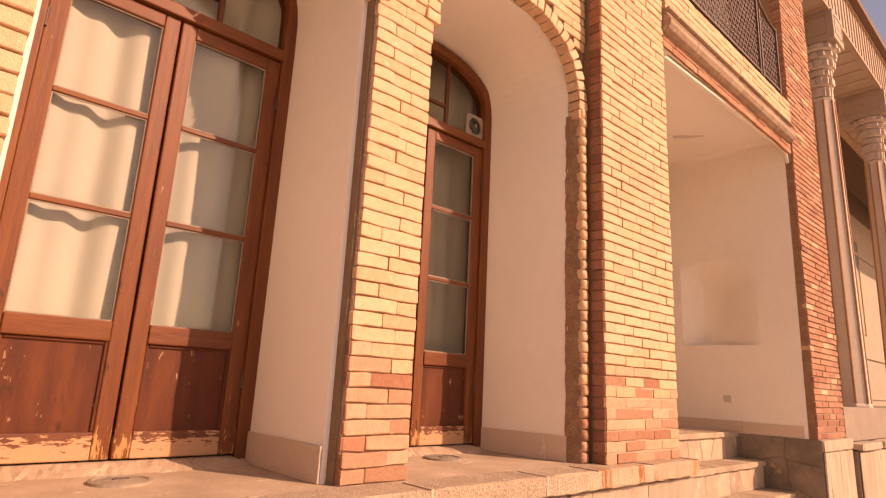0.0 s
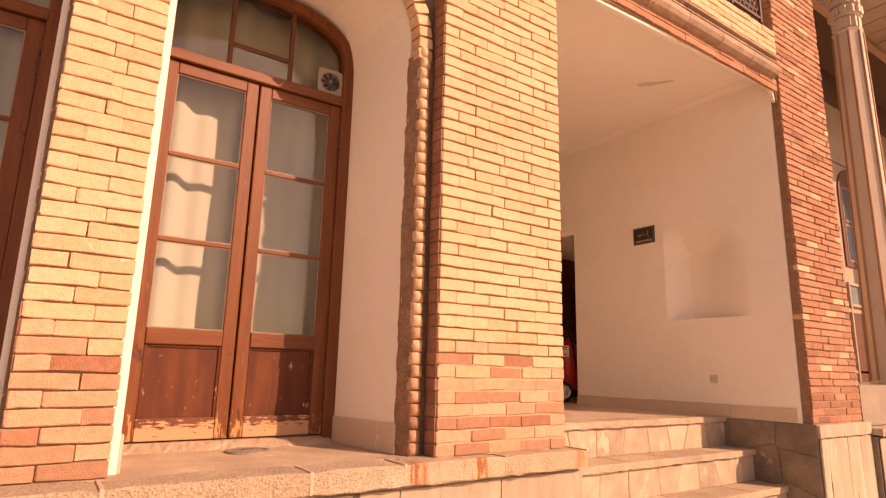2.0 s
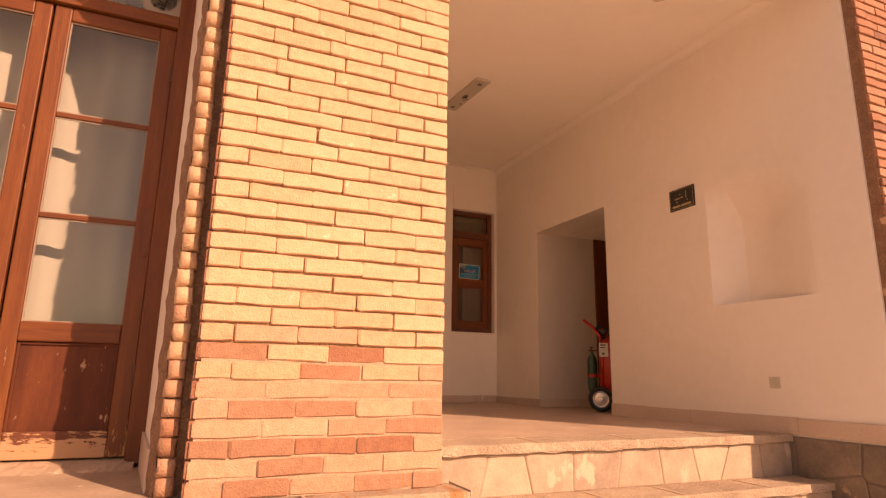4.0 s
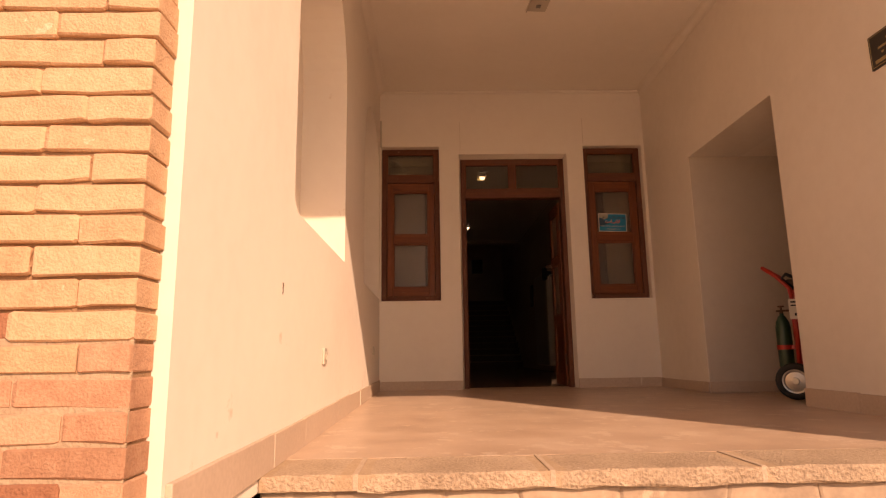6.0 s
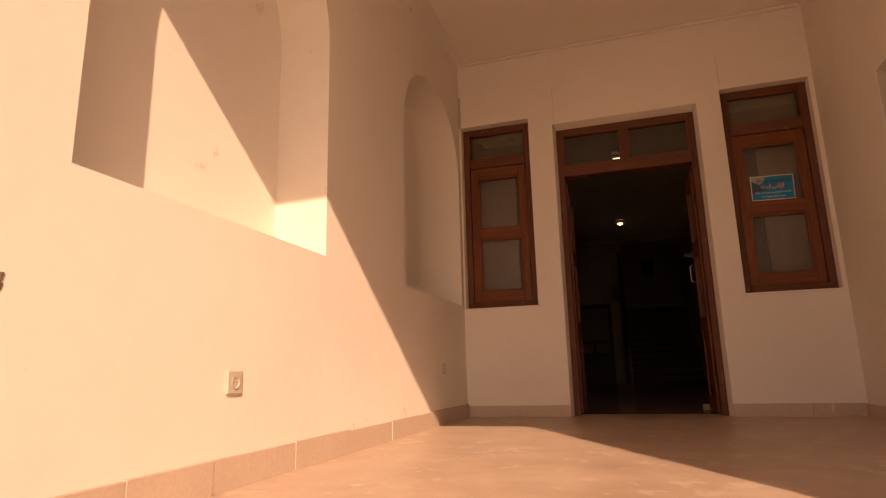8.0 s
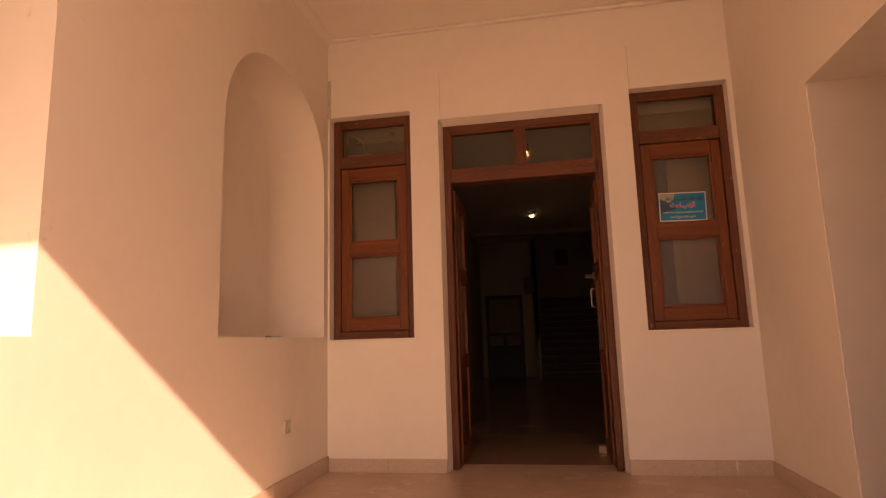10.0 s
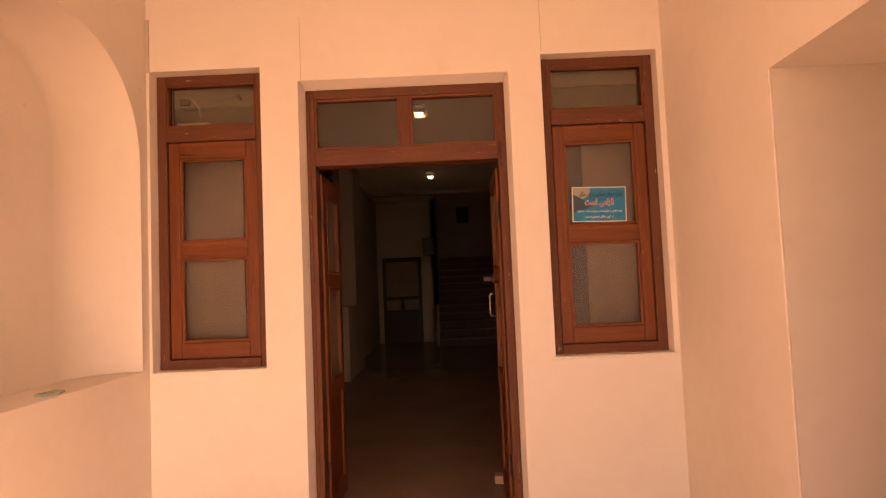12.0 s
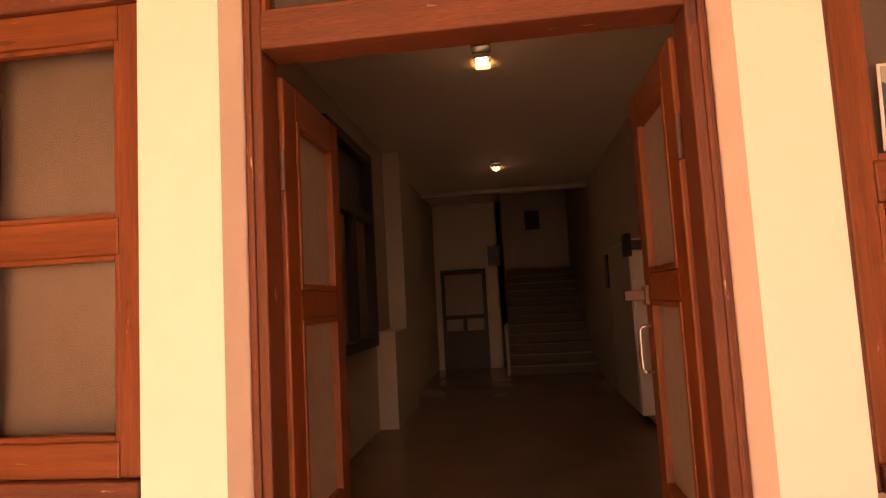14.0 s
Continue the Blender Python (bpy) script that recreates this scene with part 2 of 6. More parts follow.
def extrude(bm, outline, axis, a, b):
    """A slab with the given outline; axis is the one it is extruded along, from a to b."""
    n = len(outline)
    put = {"x": lambda p, d: (d, p[0], p[1]), "y": lambda p, d: (p[0], d, p[1]), "z": lambda p, d: (p[0], p[1], d)}[axis]
    lo, hi = ([bm.verts.new(put(p, d)) for p in outline] for d in (a, b))
    bm.faces.new(lo)
    bm.faces.new(hi[::-1])
    for i in range(n):
        bm.faces.new((lo[i], hi[i], hi[(i + 1) % n], lo[(i + 1) % n]))


def done(name, bm, mat, parent=None, label="", bevel=0.0, smooth=False):
    bmesh.ops.recalc_face_normals(bm, faces=bm.faces)
    me = bpy.data.meshes.new(name)
    bm.to_mesh(me)
    bm.free()
    me.materials.append(mat)
    if smooth:
        me.polygons.foreach_set("use_smooth", [True] * len(me.polygons))
    ob = new(name, me)
    if parent:
        ob.parent = parent
    if label:
        tagged(ob, label)
    if bevel:
        b = ob.modifiers.new("edge", "BEVEL")
        b.width, b.segments, b.limit_method = bevel, 2, "ANGLE"
    return ob


def part(name, bm, mat, parent, label="", bevel=0.0, smooth=False):
    return done(name, bm, mat, parent, label, bevel, smooth)


def boxes(name, mat, parent, *sizes, label="", bevel=0.0):
    bm = bmesh.new()
    for s in sizes:
        solid(bm, *s)
    return done(name, bm, mat, parent, label, bevel)


def structure(ob, label, category=""):
    return tagged(ob, label, category, "", "structure")


def arch(c, half, spring, rise, n=2.4, steps=24):
    """Points of a flattened arch from its left to its right springing."""
    pts = []
    for i in range(steps + 1):
        a = math.pi * (1 - i / steps)
        u, w = math.cos(a), math.sin(a)
        pts.append((c + half * math.copysign(abs(u) ** (2 / n), u), spring + rise * abs(w) ** (2 / n)))
    return pts


# ---- the setting ----
TERRACE, GROUND_Z, BACK, RIGHT, CEIL = -0.05, -0.84, 5.19, 3.05, 3.40
TOP = 7.0

bm = bmesh.new()
solid(bm, -400, 400, -600, 400, GROUND_Z - 0.3, GROUND_Z)
structure(done("ground", bm, GROUND), "pale dusty paving of the courtyard", "ground")

# terrace along the doors, its stone retaining wall and the porch floor with its steps
floor_t = structure(boxes("floor_terrace", CEMENT, None, (-9, -0.0, 0.10, 1.1, -0.15, TERRACE)), "pale stone terrace floor before the doors", "floor")
structure(boxes("wall_terrace", MORTAR, None, (-9, 0.03, -0.04, 0.9, GROUND_Z, -0.155)), "stone retaining wall of the terrace", "wall")
structure(boxes("floor_porch", TERRAZZO, None, (0.0, RIGHT, 1.092, BACK + 0.298, -0.12, 0.0)), "worn pinkish terrazzo floor of the porch", "floor")
STEPS = [(0.0, 0.785), (-0.28, 0.516), (-0.56, 0.247)]
steps = structure(boxes("step_core", STONE, None, (0.0, RIGHT, 0.83, 1.2, GROUND_Z, -0.125), (0.0, RIGHT, 0.56, 0.83, GROUND_Z, -0.335), (0.0, RIGHT, 0.29, 0.56, GROUND_Z, -0.615)), "stone steps up to the porch", "steps")

# door bays: plaster body with two arched reveals, brick skin before it
BAYS = [(-3.382, 0.617), (-1.6975, 0.6375)]


def bay_outline(x0, x1, z0, z1, grow=0.0):
    pts = [(x0, z0)]
    for c, half in BAYS:
        h = half + grow
        pts += [(c - h, z0)] + arch(c, h, 2.2, 0.58 + grow, 3.3 if not grow else 2.5) + [(c + h, z0)]
    return pts + [(x1, z0), (x1, z1), (x0, z1)]


bm = bmesh.new()
extrude(bm, bay_outline(-9, -0.36, TERRACE - 0.1, TOP), "y", 0.20, 1.0)
for v in bm.verts:
    if v.co.y > 0.9:
        for (c, half), door in zip(BAYS, (-3.39, -1.735)):
            if abs(v.co.x - c) < half + 0.001:
                v.co.x = door + (v.co.x - c) * 0.606 / half
                break
structure(done("wall_front", bm, PLASTER), "cream plastered reveals of the arched door bays", "wall")
bm = bmesh.new()
extrude(bm, bay_outline(-4.02, -0.94, TERRACE - 0.1, TOP, 0.025), "y", 0.150, 0.20)
for v in bm.verts:
    if -2.42 < v.co.x < -2.3:
        v.co.x -= 0.045
structure(done("wall_brick_back", bm, MORTAR_DEEP), "yellow brick face above the arched doors", "wall")

# the porch
def notched(y0, y1, z0, z1, holes):
    pts = [(y0, z0)]
    for a, b, spring, rise in holes:
        c, h = (a + b) / 2, (b - a) / 2
        pts += [(a, z0)] + (arch(c, h, spring, rise, 2.3) if rise else [(a, spring), (b, spring)]) + [(b, z0)]
    return pts + [(y1, z0), (y1, z1), (y0, z1)]


SILL = 0.975
bm = bmesh.new()
extrude(bm, notched(0.10, BACK, SILL, CEIL + 0.1, [(1.17, 2.585, 2.1, 0.67), (3.68, 5.11, 2.1, 0.67)]), "x", -0.30, 0.0)
rounded = []
for k in range(13):
    a = math.pi / 2 * k / 12
    top = [(y, z) for y, z in arch(4.395, 0.715, 2.1, 0.67, 2.3)]
    inset = 0.30 * (1 - math.sin(a))
    depth = -0.299 + 0.30 * (1 - math.cos(a))
    line = [(5.11 - inset, SILL + 0.002)] + [(y - inset * max(0.0, min(1.0, (y - 4.395) / 0.5)), z - 0.5 * inset * max(0.0, 1 - abs(y - 4.395) / 0.8)) for y, z in top[::-1]]
    rounded.append([bm.verts.new((depth, y, z)) for y, z in line])
for p, q in zip(rounded, rounded[1:]):
    for i in range(len(p) - 1):
        bm.faces.new((p[i], q[i], q[i + 1], p[i + 1])).smooth = True
solid(bm, -0.30, 0.0, 0.10, BACK, GROUND_Z, SILL)
solid(bm, -0.36, -0.30, 0.10, BACK, GROUND_Z, CEIL + 0.1)
structure(done("wall_left", bm, WALL_MARKED), "sunlit cream plaster wall with two arched niches", "wall")
bm = bmesh.new()
NY, NZ, CREASE = (0.46, 1.393), (SILL, 2.06), 1.20
solid(bm, RIGHT, RIGHT + 0.03, 0.089, 0.12, -0.014, CEIL + 0.1)
solid(bm, RIGHT, RIGHT + 0.5, 0.12, NY[0], -0.014, CEIL + 0.1)
solid(bm, RIGHT, RIGHT + 0.5, NY[1], 2.742, -0.014, CEIL + 0.1)
solid(bm, RIGHT, RIGHT + 0.5, NY[0], NY[1], -0.014, NZ[0])
solid(bm, RIGHT, RIGHT + 0.5, NY[0], NY[1], NZ[1], CEIL + 0.1)
ys = [NY[0] + (CREASE - NY[0]) * i / 20 for i in range(21)] + [CREASE + (NY[1] - CREASE) * i / 6 for i in range(1, 7)]
grid = []
for y in ys:
    deep = 0.20 * math.sin((y - NY[0]) / (CREASE - NY[0]) * math.pi / 2) ** 1.6 if y <= CREASE else 0.20 * (NY[1] - y) / (NY[1] - CREASE)
    line = []
    for k in range(25):
        z = NZ[0] + (NZ[1] - NZ[0]) * k / 24
        fall = 1.0 if z < 1.62 else 0.5 + 0.5 * math.cos(math.pi * (z - 1.62) / (NZ[1] - 1.62))
        line.append(bm.verts.new((RIGHT + 0.0005 + deep * fall, y, z)))
    grid.append(line)
for p, q in zip(grid, grid[1:]):
    for k in range(24):
        bm.faces.new((p[k], q[k], q[k + 1], p[k + 1]))
solid(bm, RIGHT, RIGHT + 0.5, 2.742, 4.112, 2.20, CEIL + 0.1)
solid(bm, RIGHT, RIGHT + 0.5, 4.112, BACK, -0.1, CEIL + 0.1)
structure(done("wall_right", bm, PLASTER), "cream plaster wall with a shallow niche and a passage", "wall")
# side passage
structure(boxes("wall_passage", PASSAGE_SHADED, None, (RIGHT + 0.006, 5.6, 4.10, 4.111, -0.1, 2.199), (RIGHT + 0.5, 5.6, 4.111, 4.4, -0.1, 2.8), (5.6, 5.8, 2.3, 4.4, -0.1, 2.8), (RIGHT + 0.5, 5.6, 2.3, 2.742, -0.1, 2.8)), "cream plaster walls of the side passage", "wall")
structure(boxes("floor_passage", TERRAZZO, None, (RIGHT, 5.6, 2.5, 4.2, -0.12, -0.002)), "terrazzo floor of the side passage", "floor")
structure(boxes("ceiling_passage", CEILING_PAINT, None, (RIGHT + 0.49, 5.8, 2.3, 4.4, 2.205, 2.4)), "plaster ceiling of the side passage", "ceiling")
# back wall with door and two windows
WL, WR, DR = (0.016, 0.676), (2.338, 3.016), (0.899, 2.145)
WZ, DZ = (0.955, 2.725), 2.63
FX, FZ = (0.921, 2.123), 2.60
BT = BACK + 0.30
structure(boxes("wall_back", PLASTER, None,
      (-0.3, WL[0], BACK, BT, -0.1, CEIL + 0.1), (WL[0], WL[1], BACK, BT, -0.1, WZ[0]), (WL[0], WL[1], BACK, BT, WZ[1], CEIL + 0.1),
      (WL[1], DR[0], BACK, BT, -0.1, CEIL + 0.1), (DR[0], DR[1], BACK, BT, DZ, CEIL + 0.1), (DR[1], WR[0], BACK, BT, -0.1, CEIL + 0.1),
      (WR[0], WR[1], BACK, BT, -0.1, WZ[0]), (WR[0], WR[1], BACK, BT, WZ[1], CEIL + 0.1), (WR[1], RIGHT + 0.5, BACK, BT, -0.1, CEIL + 0.1)),
      "cream plaster back wall with a doorway and two narrow windows", "wall")
bm = bmesh.new()
for a, b in ((DR[0], FX[0]), (DR[1], FX[1])):
    extrude(bm, [(a, BACK + 0.002), (b, BACK + 0.088), (b, BT), (a, BT)], "z", 0.0, DZ)
extrude(bm, [(BACK + 0.002, DZ), (BACK + 0.088, FZ), (BT, FZ), (BT, DZ)], "x", FX[0], FX[1])
structure(done("door_reveal", bm, PLASTER), "splayed plaster reveal round the doorway", "reveal")
structure(boxes("ceiling_porch", CEILING_PAINT, None, (-0.3, RIGHT + 0.4, 0.075, BACK + 0.02, CEIL, 3.55)), "cream plaster porch ceiling with a stain", "ceiling")
bm = bmesh.new()
extrude(bm, [(2.20, 1.02), (2.24, 0.93), (2.33, 0.86), (2.41, 0.74), (2.45, 0.75), (2.40, 0.86), (2.35, 0.95), (2.27, 1.04)], "z", CEIL - 0.002, CEIL)
structure(done("ceiling_patch", bm, material("dried_damp_stain", [(0.50, 0.40, 0.31), (0.68, 0.58, 0.48)], 0.9, 14, 60, 0.0)), "brownish damp patch on the porch ceiling", "stain")
bm = bmesh.new()
R_COVE = 0.07
for side, x in ((-1, RIGHT), (1, 0.0)):
    ring = [(x + side * (R_COVE - R_COVE * math.cos(i / 8 * math.pi / 2)) + side * 0.001, CEIL - R_COVE + R_COVE * math.sin(i / 8 * math.pi / 2) - 0.001) for i in range(9)]
    ring += [(x + side * R_COVE, CEIL + 0.02), (x - side * 0.01, CEIL + 0.02), (x - side * 0.01, CEIL - R_COVE)]
    lo, hi = ([bm.verts.new((px, y, pz)) for px, pz in ring] for y in (0.09, BACK - 0.001))
    for i in range(len(ring)):
        j = (i + 1) % len(ring)
        bm.faces.new((lo[i], hi[i], hi[j], lo[j])).smooth = i < 8
structure(done("ceiling_cove", bm, PLASTER), "soft plaster cove between porch walls and ceiling", "cove")
# front arch of the porch
def flat_arch(x0, x1, z0, top, r, n=10):
    """A flat head with rounded corners, from one springing to the other."""
    left = [(x0 + r - r * math.cos(i / n * math.pi / 2), top - r + r * math.sin(i / n * math.pi / 2)) for i in range(n + 1)]
    return [(x0, z0)] + left + [(x0 + x1 - x, z) for x, z in left[::-1]] + [(x1, z0)]


def lean_head(bm):
    """The head of the opening climbs a little towards the red pier."""
    for v in bm.verts:
        if 2.95 < v.co.z < 3.3:
            v.co.z += 0.03 * (v.co.x - 1.5)


bm = bmesh.new()
extrude(bm, flat_arch(0.0, 3.03, 3.03, 3.15, 0.12) + [(3.075, 3.02), (3.075, 3.55), (-0.05, 3.55), (-0.05, 3.02)], "y", 0.045, 0.075)
lean_head(bm)
structure(done("wall_arch", bm, PLASTER), "flat plastered arch over the porch front", "wall")

# brick piers: mortar cores
PIER_A, PIER_B, PIER_R = (-2.725, -2.373), (-0.945, -0.03), (3.068, 4.07)
structure(boxes("wall_pier", MORTAR_YELLOW, None, (-2.715, -2.381, 0.1305, 0.199, TERRACE - 0.1, TOP)), "narrow pier of yellow brick between two doors", "wall")
structure(boxes("wall_pier", MORTAR_YELLOW, None, (-0.934, -0.038, 0.0135, 0.60, TERRACE - 0.1, TOP)), "broad pier of yellow brick beside the steps", "wall")
structure(boxes("wall_pier", MORTAR_ROSE, None, (3.080, 4.062, 0.0145, 0.118, -0.02, TOP), (3.56, 4.055, 0.118, 0.60, -0.02, TOP), (3.083, 3.56, 0.118, 0.60, 3.55, TOP)), "broad pier of red brick beside the steps", "wall")
structure(boxes("wall_pier", MORTAR_YELLOW, None, (-9, -4.03, 0.022, 0.19, TERRACE - 0.1, TOP)), "pier of yellow brick at the far end", "wall")
structure(boxes("wall_plinth", STONE_GREY, None, (RIGHT - 0.011, 4.08, -0.03, 0.9, GROUND_Z, -0.015)), "stained stone plinth under the red brick pier", "wall")

# corridor behind the doorway
CX0, CX1, CY1, CC = 0.0, 3.02, 15.8, 3.40
structure(boxes("floor_corridor", FLOOR_DARK, None, (CX0 - 0.3, CX1 + 0.3, BT, 20, -0.12, 0.0)), "dim polished terrazzo corridor floor", "floor")
structure(boxes("ceiling_corridor", CEILING_PAINT, None, (CX0 - 0.3, CX1 + 0.3, BT, 14.4, CC, CC + 0.15)), "dim plaster corridor ceiling", "ceiling")
structure(boxes("wall_corridor_left", CORRIDOR_SHADED, None, (-0.3, CX0, BT, CY1, -0.1, CC + 0.1)), "cream plaster corridor wall", "wall")
structure(boxes("wall_corridor_right", CORRIDOR_SHADED, None, (CX1, CX1 + 0.3, BT, 20, -0.1, 7.0)), "cream plaster corridor wall", "wall")
structure(boxes("wall_corridor_end", CORRIDOR_SHADED, None, (-0.3, 1.42, CY1, CY1 + 0.2, -0.1, CC + 0.1), (1.30, 1.42, CY1, 20, -0.1, 7.0), (1.3, 3.3, 19.8, 20, -0.1, 7.0)), "cream plaster wall at the corridor end", "wall")
structure(boxes("wall_lintel", CORRIDOR_SHADED, None, (CX0, CX1, 14.4, 14.6, 3.34, 7.0)), "plaster beam before the stairwell", "wall")
structure(boxes("ceiling_stairwell", CEILING_PAINT, None, (-0.3, 3.3, 14.6, 20, 6.9, 7.0), (-0.3, 1.42, 14.6, CY1, CC, CC + 0.15)), "plaster stairwell ceiling", "ceiling")

# ---- timber doors ----
WOOD_BARE = scuff(material("flaked_bottom_wood", [(0.07, 0.018, 0.007), (0.12, 0.031, 0.011), (0.19, 0.058, 0.020)], 0.65, 4, 40, 0.3, stretch=(0.8, 5, 6), coarse=0.75), 0.12, 0.57, (0.46, 0.25, 0.135), (8, 14, 34))
WOOD_STILE = scuff(material("scuffed_varnished_wood", [(0.10, 0.024, 0.007), (0.155, 0.042, 0.011), (0.215, 0.066, 0.018)], 0.5, 3, 24, 0.25, stretch=(9, 9, 0.6), coarse=0.78, spec=0.35), 0.3, 0.71, stretch=(26, 26, 6))
ACROSS = {}


def across(m):
    """The same wood with its grain running level, for rails and heads."""
    if m.name not in ACROSS:
        c = m.copy()
        for node in c.node_tree.nodes:
            if node.type == "MAPPING":
                a, b, d = node.inputs["Scale"].default_value
                node.inputs["Scale"].default_value = (d, b, a)
        ACROSS[m.name] = c
    return ACROSS[m.name]


def rail(parent, name, x0, x1, y0, y1, z0, z1, mat=None, bevel=0.006):
    mat = mat or WOOD
    if max(x1 - x0, y1 - y0) > z1 - z0:
        mat = across(mat)
    return boxes(name, mat, parent, (x0, x1, y0, y1, z0, z1), bevel=bevel)


flecks(WOOD_STILE, (0.36, 0.19, 0.11), 0.66, 24, (1, 1, 0.3), 6)
flecks(WOOD_STILE, (0.06, 0.016, 0.007), 0.62, 9, (1, 1, 0.4), 5)
PUTTY = material("grey_window_putty", [(0.20, 0.15, 0.115), (0.36, 0.29, 0.23)], 0.8, 20, 90, 0.3)


def glazed_door(cx):
    """A double timber door with three panes and a panel to each leaf, and an arched fanlight."""
    d = new("door_1")
    d.location = (cx, 0.88, 0)
    h = 0.62
    bm = bmesh.new()
    out, inn = arch(0, h, 2.46, 0.30, 2.1), arch(0, h - 0.075, 2.44, 0.25, 2.1)
    extrude(bm, [(-h, -0.04)] + out + [(h, -0.04), (h - 0.075, -0.04)] + inn[::-1] + [(-h + 0.075, -0.04)], "y", -0.02, 0.09)
    part("door_frame", bm, WOOD, d, bevel=0.006)
    rail(d, "transom", -h + 0.07, h - 0.07, -0.025, 0.085, 2.105, 2.17)
    bm = bmesh.new()
    rnd = random.Random(4)
    rows = []
    for i in range(49):
        x = -h + 0.03 + (2 * h - 0.06) * i / 48
        lift = 0.010 * math.sin(i * 0.7) + 0.008 * math.sin(i * 1.9)
        rows.append([bm.verts.new((x, y + rnd.uniform(-0.008, 0.008), z)) for y, z in ((-0.14 + lift, TERRACE - 0.002), (-0.085, TERRACE + 0.010 + rnd.uniform(0, 0.008)), (-0.03, -0.024 + rnd.uniform(-0.006, 0.006)), (0.02, -0.016), (0.09, -0.016))])
    for p, q in zip(rows, rows[1:]):
        for k in range(4):
            bm.faces.new((p[k], q[k], q[k + 1], p[k + 1]))
    part("threshold", bm, CEMENT, d, "broken cement fillet")
    # fanlight: two bars, a cross bar and three panes behind
    for x in (-0.19, 0.19):
        rail(d, "glazing_bar", x - 0.014, x + 0.014, 0.02, 0.05, 2.168, 2.71, WOOD_FRAME)
    rail(d, "glazing_bar", -0.175, 0.175, 0.022, 0.048, 2.317, 2.343, WOOD_FRAME)
    for x0, x1 in ((-0.545, -0.2), (-0.18, 0.18), (0.2, 0.545)):
        bm = bmesh.new()
        pts = [(x, z) for x, z in arch(0, h - 0.06, 2.44, 0.26, 2.1, 60) if x0 <= x <= x1]
        extrude(bm, [(x0, 2.165), (x0, pts[0][1])] + pts + [(x1, pts[-1][1]), (x1, 2.165)], "y", 0.028, 0.032)
        pane = part("pane", bm, CLEAR, d)
        pane.visible_shadow = False
    boxes("meeting_strip", WOOD_FRAME, d, (-0.022, 0.022, 0.047, 0.060, 0.0, 2.10), bevel=0.003)
    for side in (-1, 1):
        a, b = sorted((side * 0.005, side * 0.545))
        out_st, in_st = 0.078, 0.072
        leaf = new("leaf")
        leaf.parent = d
        lo, hi = (a + out_st, b - in_st) if side < 0 else (a + in_st, b - out_st)
        rail(leaf, "stile", a, lo, 0.0, 0.045, -0.008, 2.10, WOOD_STILE)
        rail(leaf, "stile", hi, b, 0.0, 0.045, -0.008, 2.10, WOOD_STILE)
        rail(leaf, "top_rail", lo, hi, 0.0, 0.045, 2.03, 2.10)
        rail(leaf, "lock_rail", lo, hi, -0.008, 0.045, 0.485, 0.572)
        boxes("bottom_rail", WOOD_BARE, leaf, (lo, hi, 0.0, 0.045, -0.008, 0.105), bevel=0.005)
        boxes("panel", WOOD_WORN, leaf, (lo - 0.005, hi + 0.005, 0.016, 0.034, 0.10, 0.49))
        for z in (1.055, 1.545):
            rail(leaf, "muntin", lo, hi, 0.004, 0.040, z - 0.012, z + 0.012, bevel=0.004)
        for z0, z1 in ((0.57, 1.045), (1.065, 1.535), (1.555, 2.032)):
            pane = boxes("pane", CLEAR, leaf, (lo - 0.004, hi + 0.004, 0.020, 0.024, z0, z1))
            pane.visible_shadow = False
            a0, b0 = z0 + (0.002 if z0 < 0.6 else 0.003), z1 - 0.003
            boxes("putty", PUTTY, leaf, (lo, lo + 0.006, 0.012, 0.0195, a0, b0), (hi - 0.006, hi, 0.012, 0.0195, a0, b0), (lo + 0.006, hi - 0.006, 0.012, 0.0195, a0, a0 + 0.006), (lo + 0.006, hi - 0.006, 0.012, 0.0195, b0 - 0.006, b0))
        for q in ((lo, lo + 0.014, 0.105, 0.485), (hi - 0.014, hi, 0.105, 0.485), (lo + 0.014, hi - 0.014, 0.471, 0.485)):
            rail(leaf, "panel_bead", q[0], q[1], 0.006, 0.016, q[2], q[3], WOOD_WORN, bevel=0.004)
        for z in (0.35, 1.85):
            x = a + 0.002 if side < 0 else b - 0.002
            bm = bmesh.new()
            bmesh.ops.create_cone(bm, cap_ends=True, segments=10, radius1=0.009, radius2=0.009, depth=0.09, matrix=Matrix.Translation((x, -0.004, z)))
            part("hinge", bm, IRON, leaf)
    return d


d1 = structure(glazed_door(-1.735), "tall brown timber double door, glazed above scuffed panels, arched fanlight", "door")
d2 = copy_thing(d1, pose(-3.39, 0.88, 0))


def curtain(cx, seed, back):
    rnd = random.Random(seed)
    bm = bmesh.new()
    cols, x0, x1, z0, z1 = 70, cx - 0.60, cx + 0.60, 0.10, 2.72
    ph = [rnd.uniform(0, 6.3) for _ in range(4)]
    ring = []
    for i in range(cols + 1):
        u = i / cols
        y = back + 0.020 * math.sin(22 * u + ph[0]) + 0.012 * math.sin(47 * u + ph[1]) + 0.008 * math.sin(9 * u + ph[2])
        x = x0 + (x1 - x0) * u
        ring.append([bm.verts.new((x, y + 0.012 * math.sin(k * 1.3 + 5 * u + ph[3]), z0 + (z1 - z0) * k / 8)) for k in range(9)])
    for i in range(cols):
        for k in range(8):
            bm.faces.new((ring[i][k], ring[i + 1][k], ring[i + 1][k + 1], ring[i][k + 1]))
    ob = done("curtain", bm, CURTAIN, None, smooth=True)
    s = ob.modifiers.new("cloth", "SOLIDIFY")
    s.thickness = 0.003
    return tagged(ob, "white cloth curtain hanging behind the door panes", "curtain", "door curtains")


